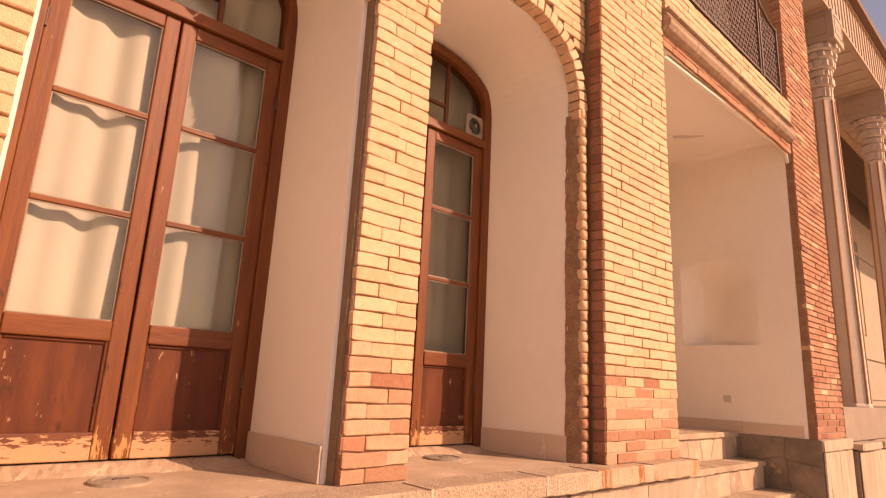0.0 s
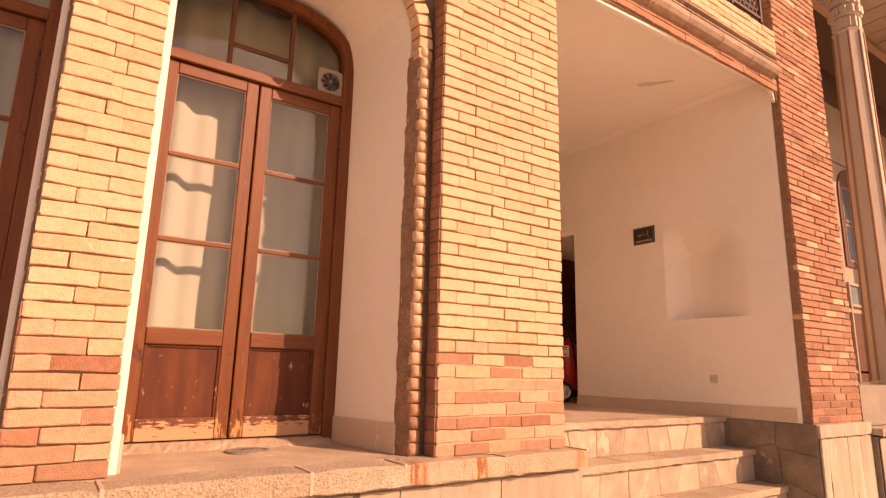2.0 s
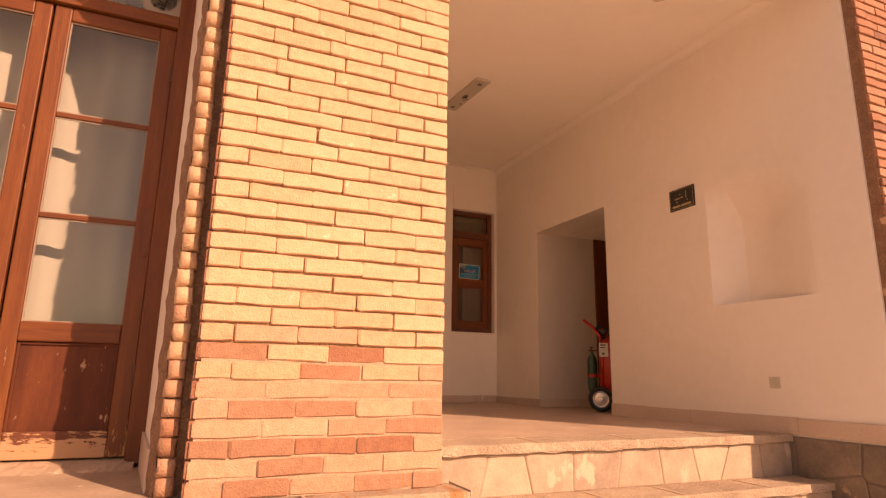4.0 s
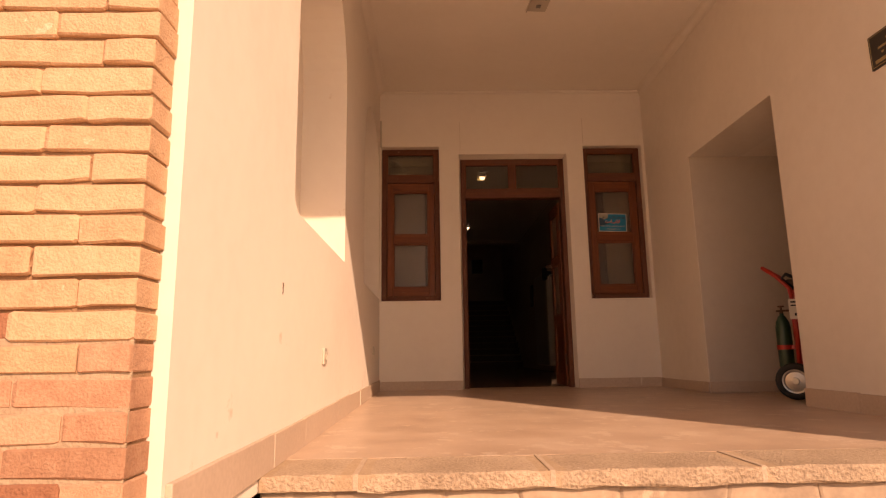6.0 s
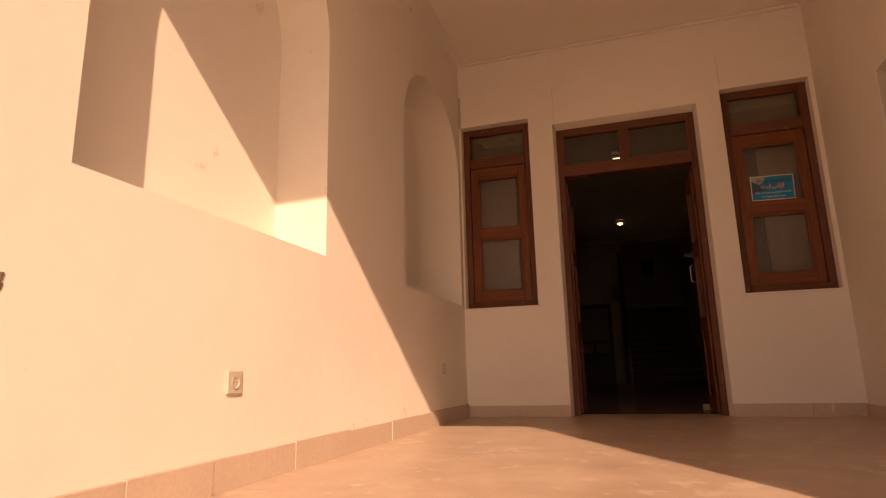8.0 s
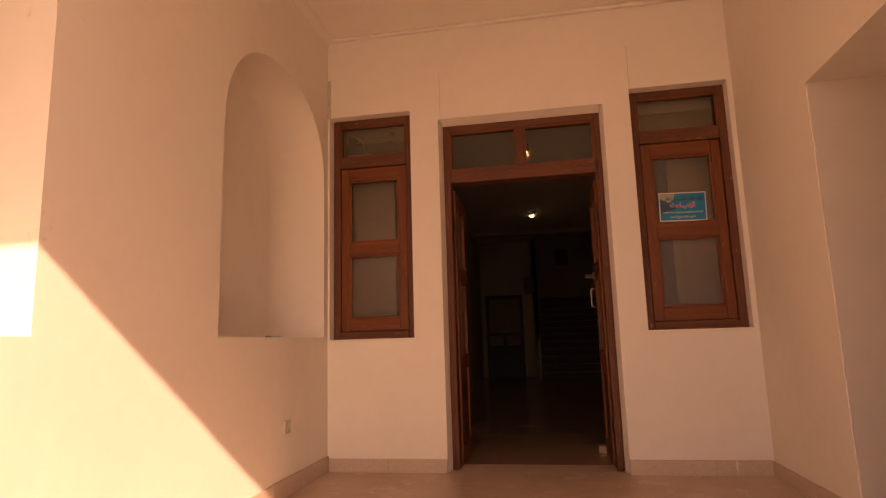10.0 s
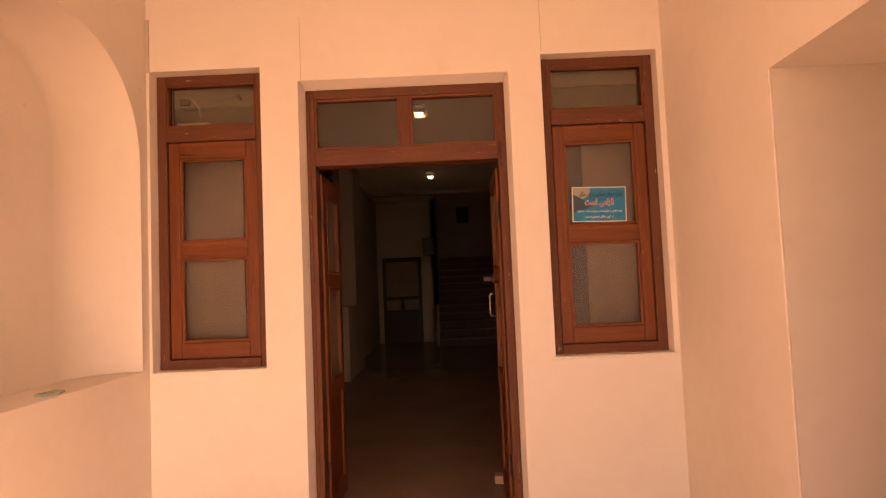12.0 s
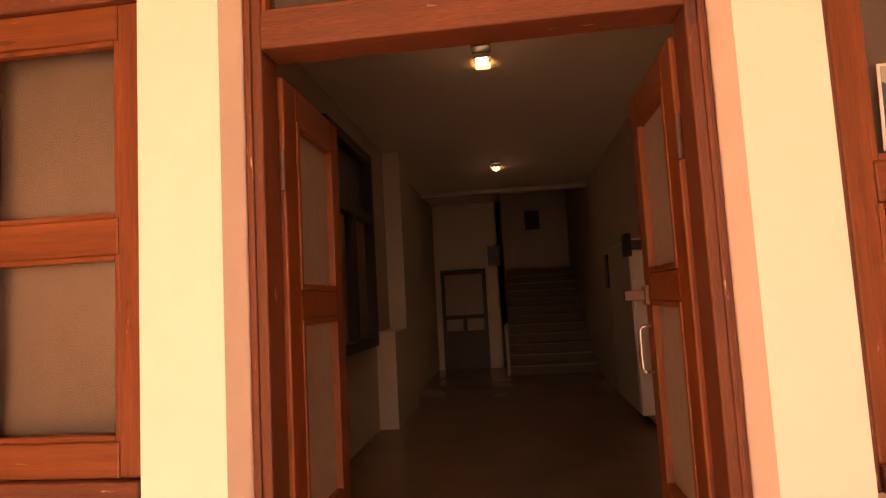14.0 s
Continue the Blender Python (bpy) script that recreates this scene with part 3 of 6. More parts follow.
curtain(-1.735, 3, 1.07)
curtain(-3.39, 8, 0.968)
structure(boxes("wall_room", PLASTER, None, (-9, -0.36, 1.9, 2.1, -0.2, 3.6), (-9, -0.36, 1.0, 1.9, 3.4, 3.6), (-9.2, -9, 0, 2.1, -0.2, 3.6), (-2.75, -2.45, 1.0, 1.9, -0.2, 3.4), (-0.62, -0.36, 1.0, 1.9, -0.2, 3.4)), "plain plaster walls of the rooms behind the doors", "wall")
structure(boxes("floor_room", TERRAZZO, None, (-9, -0.36, 1.1, 1.9, -0.2, -0.02)), "plain floor behind the doors", "floor")


def exhaust_fan(x, y, z):
    f = new("exhaust_fan")
    f.location = (x, y, z)
    bm = bmesh.new()
    n = 28
    s, r = 0.088, 0.066
    sq = []
    for i in range(n):
        a = 2 * math.pi * i / n
        k = s / max(abs(math.cos(a)), abs(math.sin(a)))
        sq.append((k * math.cos(a), k * math.sin(a)))
    ci = [(r * math.cos(2 * math.pi * i / n), r * math.sin(2 * math.pi * i / n)) for i in range(n)]
    for ya, yb in ((0.0, 0.014),):
        rows = [[bm.verts.new((p[0], yy, p[1])) for p in pts] for pts, yy in ((sq, yb), (sq, ya), (ci, ya), (ci, yb))]
        for k in range(3):
            for i in range(n):
                bm.faces.new((rows[k][i], rows[k][(i + 1) % n], rows[k + 1][(i + 1) % n], rows[k + 1][i]))
    part("mounting_plate", bm, FAN_PLASTIC, f)
    for i in range(8):
        bm = bmesh.new()
        solid(bm, 0.012, 0.062, -0.002, 0.001, -0.012, 0.012)
        bmesh.ops.transform(bm, verts=bm.verts, matrix=Matrix.Translation((0, 0.012, 0)) @ Matrix.Rotation(math.tau * i / 8, 4, "Y") @ Matrix.Rotation(0.6, 4, "X"))
        part("blade", bm, BLACKISH, f)
    bm = bmesh.new()
    bmesh.ops.create_cone(bm, cap_ends=True, segments=16, radius1=0.016, radius2=0.013, depth=0.02, matrix=Matrix.Rotation(math.pi / 2, 4, "X"))
    part("hub", bm, PLASTIC_GREY, f, smooth=False)
    bm = bmesh.new()
    for rr in (0.03, 0.047, 0.064):
        ringpts = 24
        for i in range(ringpts):
            a, b = math.tau * i / ringpts, math.tau * (i + 1) / ringpts
            q = [(rr * math.cos(t), yy, rr * math.sin(t)) for t in (a, b) for yy in (-0.006, -0.003)]
            v = [bm.verts.new(p) for p in q]
            bm.faces.new((v[0], v[1], v[3], v[2]))
    part("grille", bm, PLASTIC, f)
    return tagged(f, "small cream plastic exhaust fan set in the fanlight", "fan")


RUBBER = material("black_rubber", [(0.015, 0.014, 0.013), (0.03, 0.028, 0.026)], 0.8, 12, 90, 0.1)
PLASTIC = material("cream_plastic", [(0.48, 0.42, 0.34), (0.54, 0.48, 0.39)], 0.45, 6, 80, 0.02)
PLASTIC_GREY = material("grey_plastic", [(0.16, 0.14, 0.12), (0.22, 0.19, 0.17)], 0.45, 6, 80, 0.02)
FAN_PLASTIC = material("aged_fan_plastic", [(0.26, 0.21, 0.165), (0.33, 0.27, 0.21)], 0.5, 6, 80, 0.02)
exhaust_fan(-1.275, 0.885, 2.265)

def tube(bm, pts, r, n=8):
    """A round rod along a line of points."""
    pts = [Vector(p) for p in pts]
    rings = []
    for i, p in enumerate(pts):
        way = ((pts[min(i + 1, len(pts) - 1)] - pts[max(i - 1, 0)])).normalized()
        side = way.orthogonal().normalized() if not rings else (last - way * last.dot(way)).normalized()
        last = side
        up = way.cross(side)
        rings.append([bm.verts.new(p + r * (math.cos(math.tau * k / n) * side + math.sin(math.tau * k / n) * up)) for k in range(n)])
    for a, b in zip(rings, rings[1:]):
        for k in range(n):
            bm.faces.new((a[k], a[(k + 1) % n], b[(k + 1) % n], b[k]))
    bm.faces.new(rings[0][::-1])
    bm.faces.new(rings[-1])


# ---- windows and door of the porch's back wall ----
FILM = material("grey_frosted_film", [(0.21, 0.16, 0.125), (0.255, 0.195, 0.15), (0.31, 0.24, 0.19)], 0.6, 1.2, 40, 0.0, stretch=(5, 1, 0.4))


FROST = glass("frosted_glass", (0.88, 0.87, 0.84), 0.4)


# tones for sheets behind the glass, with the dimness indoors in their colour
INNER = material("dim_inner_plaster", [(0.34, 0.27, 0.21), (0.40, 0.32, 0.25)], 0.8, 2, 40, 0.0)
GAP_DARK = material("unlit_gap_dark", [(0.10, 0.075, 0.06), (0.13, 0.10, 0.08)], 0.8, 3, 40, 0.0)


def narrow_window(name, x0, x1, start, gap, fold):
    w = new(name)
    w.location = (x0, BACK + 0.085, WZ[0])
    W, H = x1 - x0, WZ[1] - WZ[0]
    m = WOOD_FRAME
    rail(w, "frame_stile", 0.0, 0.058, 0, 0.085, 0, H, m)
    rail(w, "frame_stile", W - 0.058, W, 0, 0.085, 0, H, m)
    rail(w, "frame_head", 0.058, W - 0.058, 0, 0.085, H - 0.055, H, m)
    rail(w, "frame_sill", 0.058, W - 0.058, -0.012, 0.085, 0, 0.058, m)
    rail(w, "transom_bar", 0.058, W - 0.058, -0.004, 0.085, 1.365, 1.455, m)
    for a, b, c, d in ((0.058, 0.07, 1.455, H - 0.055), (W - 0.07, W - 0.058, 1.455, H - 0.055), (0.07, W - 0.07, 1.455, 1.467), (0.07, W - 0.07, H - 0.067, H - 0.055)):
        rail(w, "bead", a, b, 0.006, 0.04, c, d, bevel=0.003)
    p = boxes("pane", CLEAR, w, (0.066, W - 0.066, 0.03, 0.034, 1.463, H - 0.06))
    p.visible_shadow = False
    sash = new("sash")
    sash.parent = w
    a, b = 0.062, W - 0.062
    pa, pb = 0.127, W - 0.127
    rail(sash, "stile", a, pa, 0.012, 0.06, 0.06, 1.362, SASH)
    rail(sash, "stile", pb, b, 0.012, 0.06, 0.06, 1.362, SASH)
    for z0, z1 in ((0.06, 0.155), (0.655, 0.755), (1.262, 1.362)):
        rail(sash, "rail", pa, pb, 0.012, 0.06, z0, z1, SASH)
    for z0, z1 in ((0.155, 0.655), (0.755, 1.262)):
        for q in ((pa, pa + 0.016, z0, z1), (pb - 0.016, pb, z0, z1), (pa + 0.016, pb - 0.016, z0, z0 + 0.016), (pa + 0.016, pb - 0.016, z1 - 0.016, z1)):
            rail(sash, "bead", q[0], q[1], 0.018, 0.05, q[2], q[3], SASH, bevel=0.004)
        p = boxes("pane", FROST, sash, (pa + 0.01, pb - 0.01, 0.036, 0.040, z0 + 0.01, z1 - 0.01))
        p.visible_shadow = False
    # two added sheets close behind the glass stand in for the dim room
    boxes("toplight_backing", FILM, w, (0.06, W - 0.06, 0.118, 0.122, 1.40, H - 0.05), label="thin sheet toned as the dim inner wall")
    boxes("inner_ceiling", INNER, w, (0.06, W - 0.06, 0.108, 0.116, 1.60 if gap > 0.04 else 1.63, H - 0.05), label="thin sheet toned as the paler inner ceiling")
    bm = bmesh.new()
    n, x_end = 60, W - 0.06 - gap
    rows = []
    for i in range(n + 1):
        u = i / n
        y = 0.088 + 0.007 * math.sin(fold * u + 0.6) + 0.002 * math.sin(2.7 * fold * u)
        rows.append([bm.verts.new((start + (x_end - start) * u, y, z)) for z in (0.06, 1.42)])
    for p, q in zip(rows, rows[1:]):
        bm.faces.new((p[0], q[0], q[1], p[1]))
    cloth = part("blind", bm, FILM, w, "grey cloth blind hanging in loose folds", smooth=True)
    cloth.modifiers.new("cloth", "SOLIDIFY").thickness = 0.002
    # added dark sheet: the gap beside the blind reads as unlit
    boxes("blind_lining", GAP_DARK, w, (0.06, W - 0.06, 0.112, 0.116, 0.06, 1.40), label="dark sheet standing in for the unlit inside")
    return structure(w, "narrow brown timber window with two panes and a toplight", "window")


win = narrow_window("window_1", *WL, 0.062, 0.115, 5.0)
bm = bmesh.new()
tube(bm, [(0.30, 0.095, 1.640), (0.37, 0.092, 1.636), (0.43, 0.092, 1.650), (0.465, 0.09, 1.672)], 0.0035, 6)
part("hanging_wire", bm, STONE_GREY, win, "thin dark wire under the inner ceiling")
bm = bmesh.new()
tube(bm, [(0.465, 0.088, 1.668), (0.485, 0.088, 1.640)], 0.011, 8)
part("wire_connector", bm, STONE_GREY, win)
for k in range(2):
    bm = bmesh.new()
    tube(bm, [(0.12, 0.09, 1.672 - 0.01 * k), (0.18, 0.088, 1.655 - 0.012 * k), (0.225, 0.086, 1.60 - 0.01 * k), (0.232, 0.086, 1.53)], 0.0035, 6)
    part("pipe", bm, PLASTIC, win, "thin pale pipe")
boxes("wall_unit", PLASTIC, win, (0.085, 0.285, 0.075, 0.104, 1.462, 1.505), bevel=0.008, label="pale plastic unit behind the toplight")
boxes("bracket", STONE_GREY, win, (0.10, 0.165, 0.085, 0.104, 1.615, 1.660), (0.125, 0.205, 0.085, 0.104, 1.585, 1.602), bevel=0.006)
narrow_window("window_2", *WR, 0.25, 0.03, 7.0)
structure(boxes("window_ledge", PLASTER, None, (WL[0] - 0.02, WL[1] + 0.03, BACK - 0.006, BACK + 0.08, WZ[0] - 0.018, WZ[0] - 0.001), bevel=0.005), "thin plaster ledge under a window", "ledge")
structure(boxes("window_ledge", PLASTER, None, (WR[0] - 0.02, WR[1] + 0.02, BACK - 0.006, BACK + 0.08, WZ[0] - 0.018, WZ[0] - 0.001), bevel=0.005), "thin plaster ledge under a window", "ledge")

BRASS = material("tarnished_brass", [(0.10, 0.045, 0.02), (0.17, 0.085, 0.04)], 0.5, 10, 80, 0.1, metal=0.3)
STEEL = material("worn_steel", [(0.42, 0.38, 0.33), (0.55, 0.50, 0.44)], 0.35, 12, 90, 0.05, metal=1.0)


def porch_door():
    d = new("door_2")
    d.location = (0, BACK + 0.09, 0)
    x0, x1, m = FX[0], FX[1], WOOD_FRAME
    rail(d, "frame_stile", x0, x0 + 0.052, 0, 0.11, 0.0, FZ, m)
    rail(d, "frame_stile", x1 - 0.052, x1, 0, 0.11, 0.0, FZ, m)
    rail(d, "frame_bead", x0 + 0.012, x0 + 0.026, -0.010, 0.0, 0.0, FZ - 0.02, m, 0.003)
    rail(d, "frame_bead", x1 - 0.026, x1 - 0.012, -0.010, 0.0, 0.0, FZ - 0.02, m, 0.003)
    rail(d, "frame_head", x0 + 0.052, x1 - 0.052, 0, 0.11, FZ - 0.055, FZ, m)
    rail(d, "transom", x0 + 0.052, x1 - 0.052, -0.006, 0.11, 2.134, 2.236, m)
    c = (x0 + x1) / 2
    rail(d, "mullion", c - 0.032, c + 0.032, -0.002, 0.09, 2.236, FZ - 0.055, m)
    for a, b in ((x0 + 0.052, c - 0.032), (c + 0.032, x1 - 0.052)):
        for q in ((a, a + 0.014, 2.236, 2.545), (b - 0.014, b, 2.236, 2.545), (a + 0.014, b - 0.014, 2.236, 2.25), (a + 0.014, b - 0.014, 2.531, 2.545)):
            rail(d, "bead", q[0], q[1], 0.006, 0.04, q[2], q[3], bevel=0.004)
        p = boxes("pane", CLEAR, d, (a + 0.01, b - 0.01, 0.03, 0.034, 2.245, 2.536))
        p.visible_shadow = False
    for x, inward in ((x0 + 0.055, 1), (x1 - 0.055, -1)):
        leaf = new("leaf")
        leaf.parent = d
        xa, xb = sorted((x - inward * 0.032, x + inward * 0.010))
        y0, y1 = 0.115, 0.640
        rail(leaf, "stile", xa, xb, y0, y0 + 0.095, 0.01, 2.105, SASH)
        rail(leaf, "stile", xa, xb, y1 - 0.085, y1, 0.01, 2.105, SASH)
        for z0, z1 in ((0.01, 0.14), (0.70, 0.80), (1.40, 1.49), (2.0, 2.105)):
            rail(leaf, "rail", xa, xb, y0 + 0.095, y1 - 0.085, z0, z1, SASH)
        ya, yb = y0 + 0.095, y1 - 0.085
        for z0, z1 in ((0.80, 1.40), (1.49, 2.0)):
            for q in ((ya, ya + 0.018, z0, z1), (yb - 0.018, yb, z0, z1), (ya + 0.018, yb - 0.018, z0, z0 + 0.018), (ya + 0.018, yb - 0.018, z1 - 0.018, z1)):
                rail(leaf, "bead", xa - 0.004, xb + 0.004, q[0], q[1], q[2], q[3], bevel=0.004)
            p = boxes("pane", FILM, leaf, ((xa + xb) / 2 - 0.002, (xa + xb) / 2 + 0.002, ya + 0.01, yb - 0.01, z0 + 0.01, z1 - 0.01))
            p.visible_shadow = False
        boxes("panel", WOOD, leaf, ((xa + xb) / 2 - 0.008, (xa + xb) / 2 + 0.008, ya - 0.005, yb + 0.005, 0.135, 0.705))
        for z in (0.3, 1.83):
            boxes("hinge", IRON, leaf, (xa + 0.006, xb - 0.004, y0 - 0.006, y0 - 0.001, z - 0.055, z + 0.055), bevel=0.003, label="rusty butt hinge")
            bm = bmesh.new()
            bmesh.ops.create_cone(bm, cap_ends=True, segments=10, radius1=0.009, radius2=0.009, depth=0.12, matrix=Matrix.Translation((x + inward * 0.006, y0 - 0.009, z)))
            part("hinge_pin", bm, IRON, leaf)
        face = x + inward * 0.012
        if inward < 0:
            cu = bmesh.new()
            pts = [(face, y1 - 0.06, 1.315), (face - 0.028, y1 - 0.055, 1.312), (face - 0.036, y1 - 0.055, 1.30), (face - 0.036, y1 - 0.055, 1.175), (face - 0.028, y1 - 0.055, 1.163), (face, y1 - 0.06, 1.16)]
            tube(cu, pts, 0.006)
            part("handle", cu, STEEL, leaf, "thin steel pull handle", smooth=True)
            boxes("latch", IRON, leaf, (face - 0.075, face + 0.0, y1 - 0.05, y1 - 0.02, 1.40, 1.435), bevel=0.004, label="worn brass latch bar")
            boxes("keeper", BRASS, leaf, (face - 0.012, face, y1 - 0.075, y1 - 0.012, 1.385, 1.45), bevel=0.003)
    return structure(d, "brown timber double door standing open under a glazed toplight", "door")


porch_door()

# ---- small things on the porch ----
PAINT_RED = material("red_enamel", [(0.42, 0.022, 0.014), (0.52, 0.035, 0.02)], 0.35, 5, 60, 0.03)
PAINT_GREEN = material("green_enamel", [(0.012, 0.045, 0.022), (0.02, 0.065, 0.03)], 0.35, 5, 60, 0.03)
PAPER = material("white_paper", [(0.60, 0.55, 0.48), (0.68, 0.63, 0.56)], 0.7, 8, 60, 0.02)
INK = material("dark_ink", [(0.02, 0.018, 0.018), (0.03, 0.028, 0.028)], 0.6, 8, 60, 0.0)


def lathe(bm, profile, seg=24, m=None):
    """A turned solid: the profile's (radius, height) pairs round the z axis."""
    rings = []
    for r, z in profile:
        rings.append([bm.verts.new((r * math.cos(math.tau * i / seg), r * math.sin(math.tau * i / seg), z)) for i in range(seg)])
    for a, b in zip(rings, rings[1:]):
        for i in range(seg):
            bm.faces.new((a[i], a[(i + 1) % seg], b[(i + 1) % seg], b[i]))
    bm.faces.new(rings[0][::-1])
    bm.faces.new(rings[-1])
    if m:
        bmesh.ops.transform(bm, verts=bm.verts, matrix=m)


def extinguisher_cart(x, y, turn):
    e = new("fire_extinguisher_cart")
    e.matrix_world = pose(x, y, 0, 0, 0, turn)
    T, R = Matrix.Translation, Matrix.Rotation
    bm = bmesh.new()
    lathe(bm, [(0.02, 0.14), (0.10, 0.15), (0.125, 0.19), (0.125, 0.69), (0.115, 0.74), (0.07, 0.80), (0.035, 0.825), (0.035, 0.86)], 28, T((0.10, 0.10, 0)))
    part("cylinder", bm, PAINT_RED, e, smooth=True)
    bm = bmesh.new()
    lathe(bm, [(0.02, 0.20), (0.050, 0.21), (0.056, 0.24), (0.056, 0.54), (0.048, 0.59), (0.026, 0.635), (0.016, 0.645), (0.016, 0.66)], 20, T((-0.11, 0.20, 0)))
    bottle = part("gas_bottle", bm, PAINT_GREEN, e, "dark green gas bottle", smooth=True)
    bm = bmesh.new()
    lathe(bm, [(0.014, 0.66), (0.016, 0.685), (0.008, 0.69), (0.008, 0.71), (0.024, 0.711), (0.024, 0.722)], 12, T((-0.11, 0.20, 0)))
    tube(bm, [(-0.145, 0.20, 0.68), (-0.05, 0.20, 0.68), (0.0, 0.17, 0.69)], 0.008)
    part("valve", bm, BRASS, bottle, "brass valve")
    bm = bmesh.new()
    n = 24
    for i in range(n):
        a, b = math.tau * i / n, math.tau * (i + 1) / n
        q = [bm.verts.new((-0.11 + 0.060 * math.cos(t), 0.20 + 0.060 * math.sin(t), z)) for t in (a, b) for z in (0.37, 0.405)]
        bm.faces.new((q[0], q[2], q[3], q[1]))
    solid(bm, -0.052, 0.0, 0.12, 0.2, 0.372, 0.403)
    part("strap", bm, PAINT_RED, e)
    for yy in (-0.13, 0.31):
        wheel = new("wheel")
        wheel.parent = e
        m = T((-0.01, yy, 0.135)) @ R(math.pi / 2, 4, "X")
        bm = bmesh.new()
        prof = [(0.088, -0.030), (0.110, -0.034), (0.130, -0.026), (0.135, -0.012), (0.135, 0.012), (0.130, 0.026), (0.110, 0.034), (0.088, 0.030)]
        rings = [[bm.verts.new((r * math.cos(math.tau * i / 32), r * math.sin(math.tau * i / 32), z)) for i in range(32)] for r, z in prof + prof[:1]]
        for a, b in zip(rings, rings[1:]):
            for i in range(32):
                bm.faces.new((a[i], a[(i + 1) % 32], b[(i + 1) % 32], b[i]))
        bmesh.ops.transform(bm, verts=bm.verts, matrix=m)
        part("tyre", bm, RUBBER, wheel, smooth=True)
        bm = bmesh.new()
        lathe(bm, [(0.02, -0.035), (0.026, -0.034), (0.028, -0.016), (0.07, -0.010), (0.078, -0.026), (0.088, -0.028), (0.088, 0.028), (0.078, 0.026), (0.07, 0.010), (0.028, 0.016), (0.026, 0.034), (0.02, 0.035)], 28, m)
        part("rim", bm, STEEL, wheel, "pale steel rim")
    bm = bmesh.new()
    tube(bm, [(-0.01, -0.12, 0.135), (-0.01, 0.30, 0.135)], 0.012)
    part("axle", bm, IRON, e)
    for yy in (0.0, 0.2):
        bm = bmesh.new()
        tube(bm, [(0.0, yy, 0.135), (0.02, yy, 0.6), (0.0, yy, 0.84), (-0.09, yy, 0.95), (-0.175, yy, 1.02)], 0.016)
        part("frame_bar", bm, PAINT_RED, e, smooth=True)
    bm = bmesh.new()
    tube(bm, [(-0.172, 0.0, 1.017), (-0.172, 0.2, 1.017)], 0.016)
    part("handle", bm, PAINT_RED, e, smooth=True)
    bm = bmesh.new()
    tube(bm, [(0.02, 0.05, 0.84), (-0.05, 0.0, 0.92), (-0.01, -0.04, 0.95), (0.08, -0.04, 0.90), (0.13, -0.05, 0.78), (0.16, -0.05, 0.55), (0.18, -0.03, 0.4)], 0.014, 10)
    part("hose", bm, RUBBER, e, smooth=True)
    boxes("nozzle", IRON, e, (-0.03, 0.06, 0.06, 0.13, 0.86, 0.92), bevel=0.01)
    boxes("label_plate", PAPER, e, (-0.015, 0.085, -0.036, -0.031, 0.60, 0.755), label="white paper label")
    for q in ((0.0, 0.06, 0.725, 0.738), (0.0, 0.05, 0.70, 0.71), (0.02, 0.045, 0.625, 0.645)):
        boxes("label_text", INK, e, (q[0], q[1], -0.0375, -0.036, q[2], q[3]))
    return tagged(e, "red wheeled fire extinguisher with a green gas bottle in the passage", "fire extinguisher")


extinguisher_cart(3.374, 3.306, -41)


def socket(x, y, z, side):
    s = new("wall_socket")
    s.matrix_world = pose(x, y, z, 0, 0, 90 if side < 0 else -90)
    bm = bmesh.new()
    solid(bm, -0.042, 0.042, -0.012, 0.0, -0.042, 0.042)
    part("plate", bm, PLASTIC, s, bevel=0.004)
    bm = bmesh.new()
    lathe(bm, [(0.022, 0.0), (0.024, 0.004), (0.019, 0.004), (0.017, -0.004)], 20, Matrix.Translation((0, -0.0125, 0)) @ Matrix.Rotation(math.pi / 2, 4, "X"))
    part("outlet", bm, PLASTIC, s)
    for dx in (-0.009, 0.009):
        boxes("pin_hole", PLASTIC_GREY, s, (dx - 0.0025, dx + 0.0025, -0.0135, -0.0125, -0.0025, 0.0025))
    return tagged(s, "cream plastic electrical socket on the plaster wall", "socket", "porch sockets")


for a in ((RIGHT, 0.895, 0.357, 1), (0.0, 1.905, 0.374, -1), (0.0, 4.49, 0.417, -1)):
    socket(*a)

GOLD = material("dull_gold_lettering", [(0.34, 0.25, 0.12), (0.42, 0.31, 0.15)], 0.5, 10, 80, 0.0)


def plaque():
    p = new("wall_plaque")
    p.matrix_world = pose(RIGHT, 1.643, 1.988, 0, 0, -90)
    boxes("plate", BLACKISH, p, (-0.145, 0.145, -0.014, 0.0, -0.10, 0.10), bevel=0.003)
    boxes("border", GOLD, p, (-0.135, 0.135, -0.0155, -0.014, 0.088, 0.091), (-0.135, 0.135, -0.0155, -0.014, -0.091, -0.088), (-0.135, -0.132, -0.0155, -0.014, -0.088, 0.088), (0.132, 0.135, -0.0155, -0.014, -0.088, 0.088))
    bars = [(-0.08, -0.02, 0.0, 0.012), (-0.01, 0.02, 0.004, 0.014), (0.05, 0.058, -0.005, 0.06), (-0.02, -0.008, 0.035, 0.045), (-0.06, -0.045, -0.03, -0.02), (0.06, 0.075, -0.03, -0.02)]
    boxes("lettering", GOLD, p, *[(a, b, -0.0155, -0.014, c, d) for a, b, c, d in bars])
    boxes("lettering", GOLD, p, (-0.11, -0.02, -0.0155, -0.014, -0.075, -0.055), (-0.01, 0.11, -0.0155, -0.014, -0.075, -0.055))
    return tagged(p, "small black plaque with gold lettering on the plaster wall", "sign")


plaque()

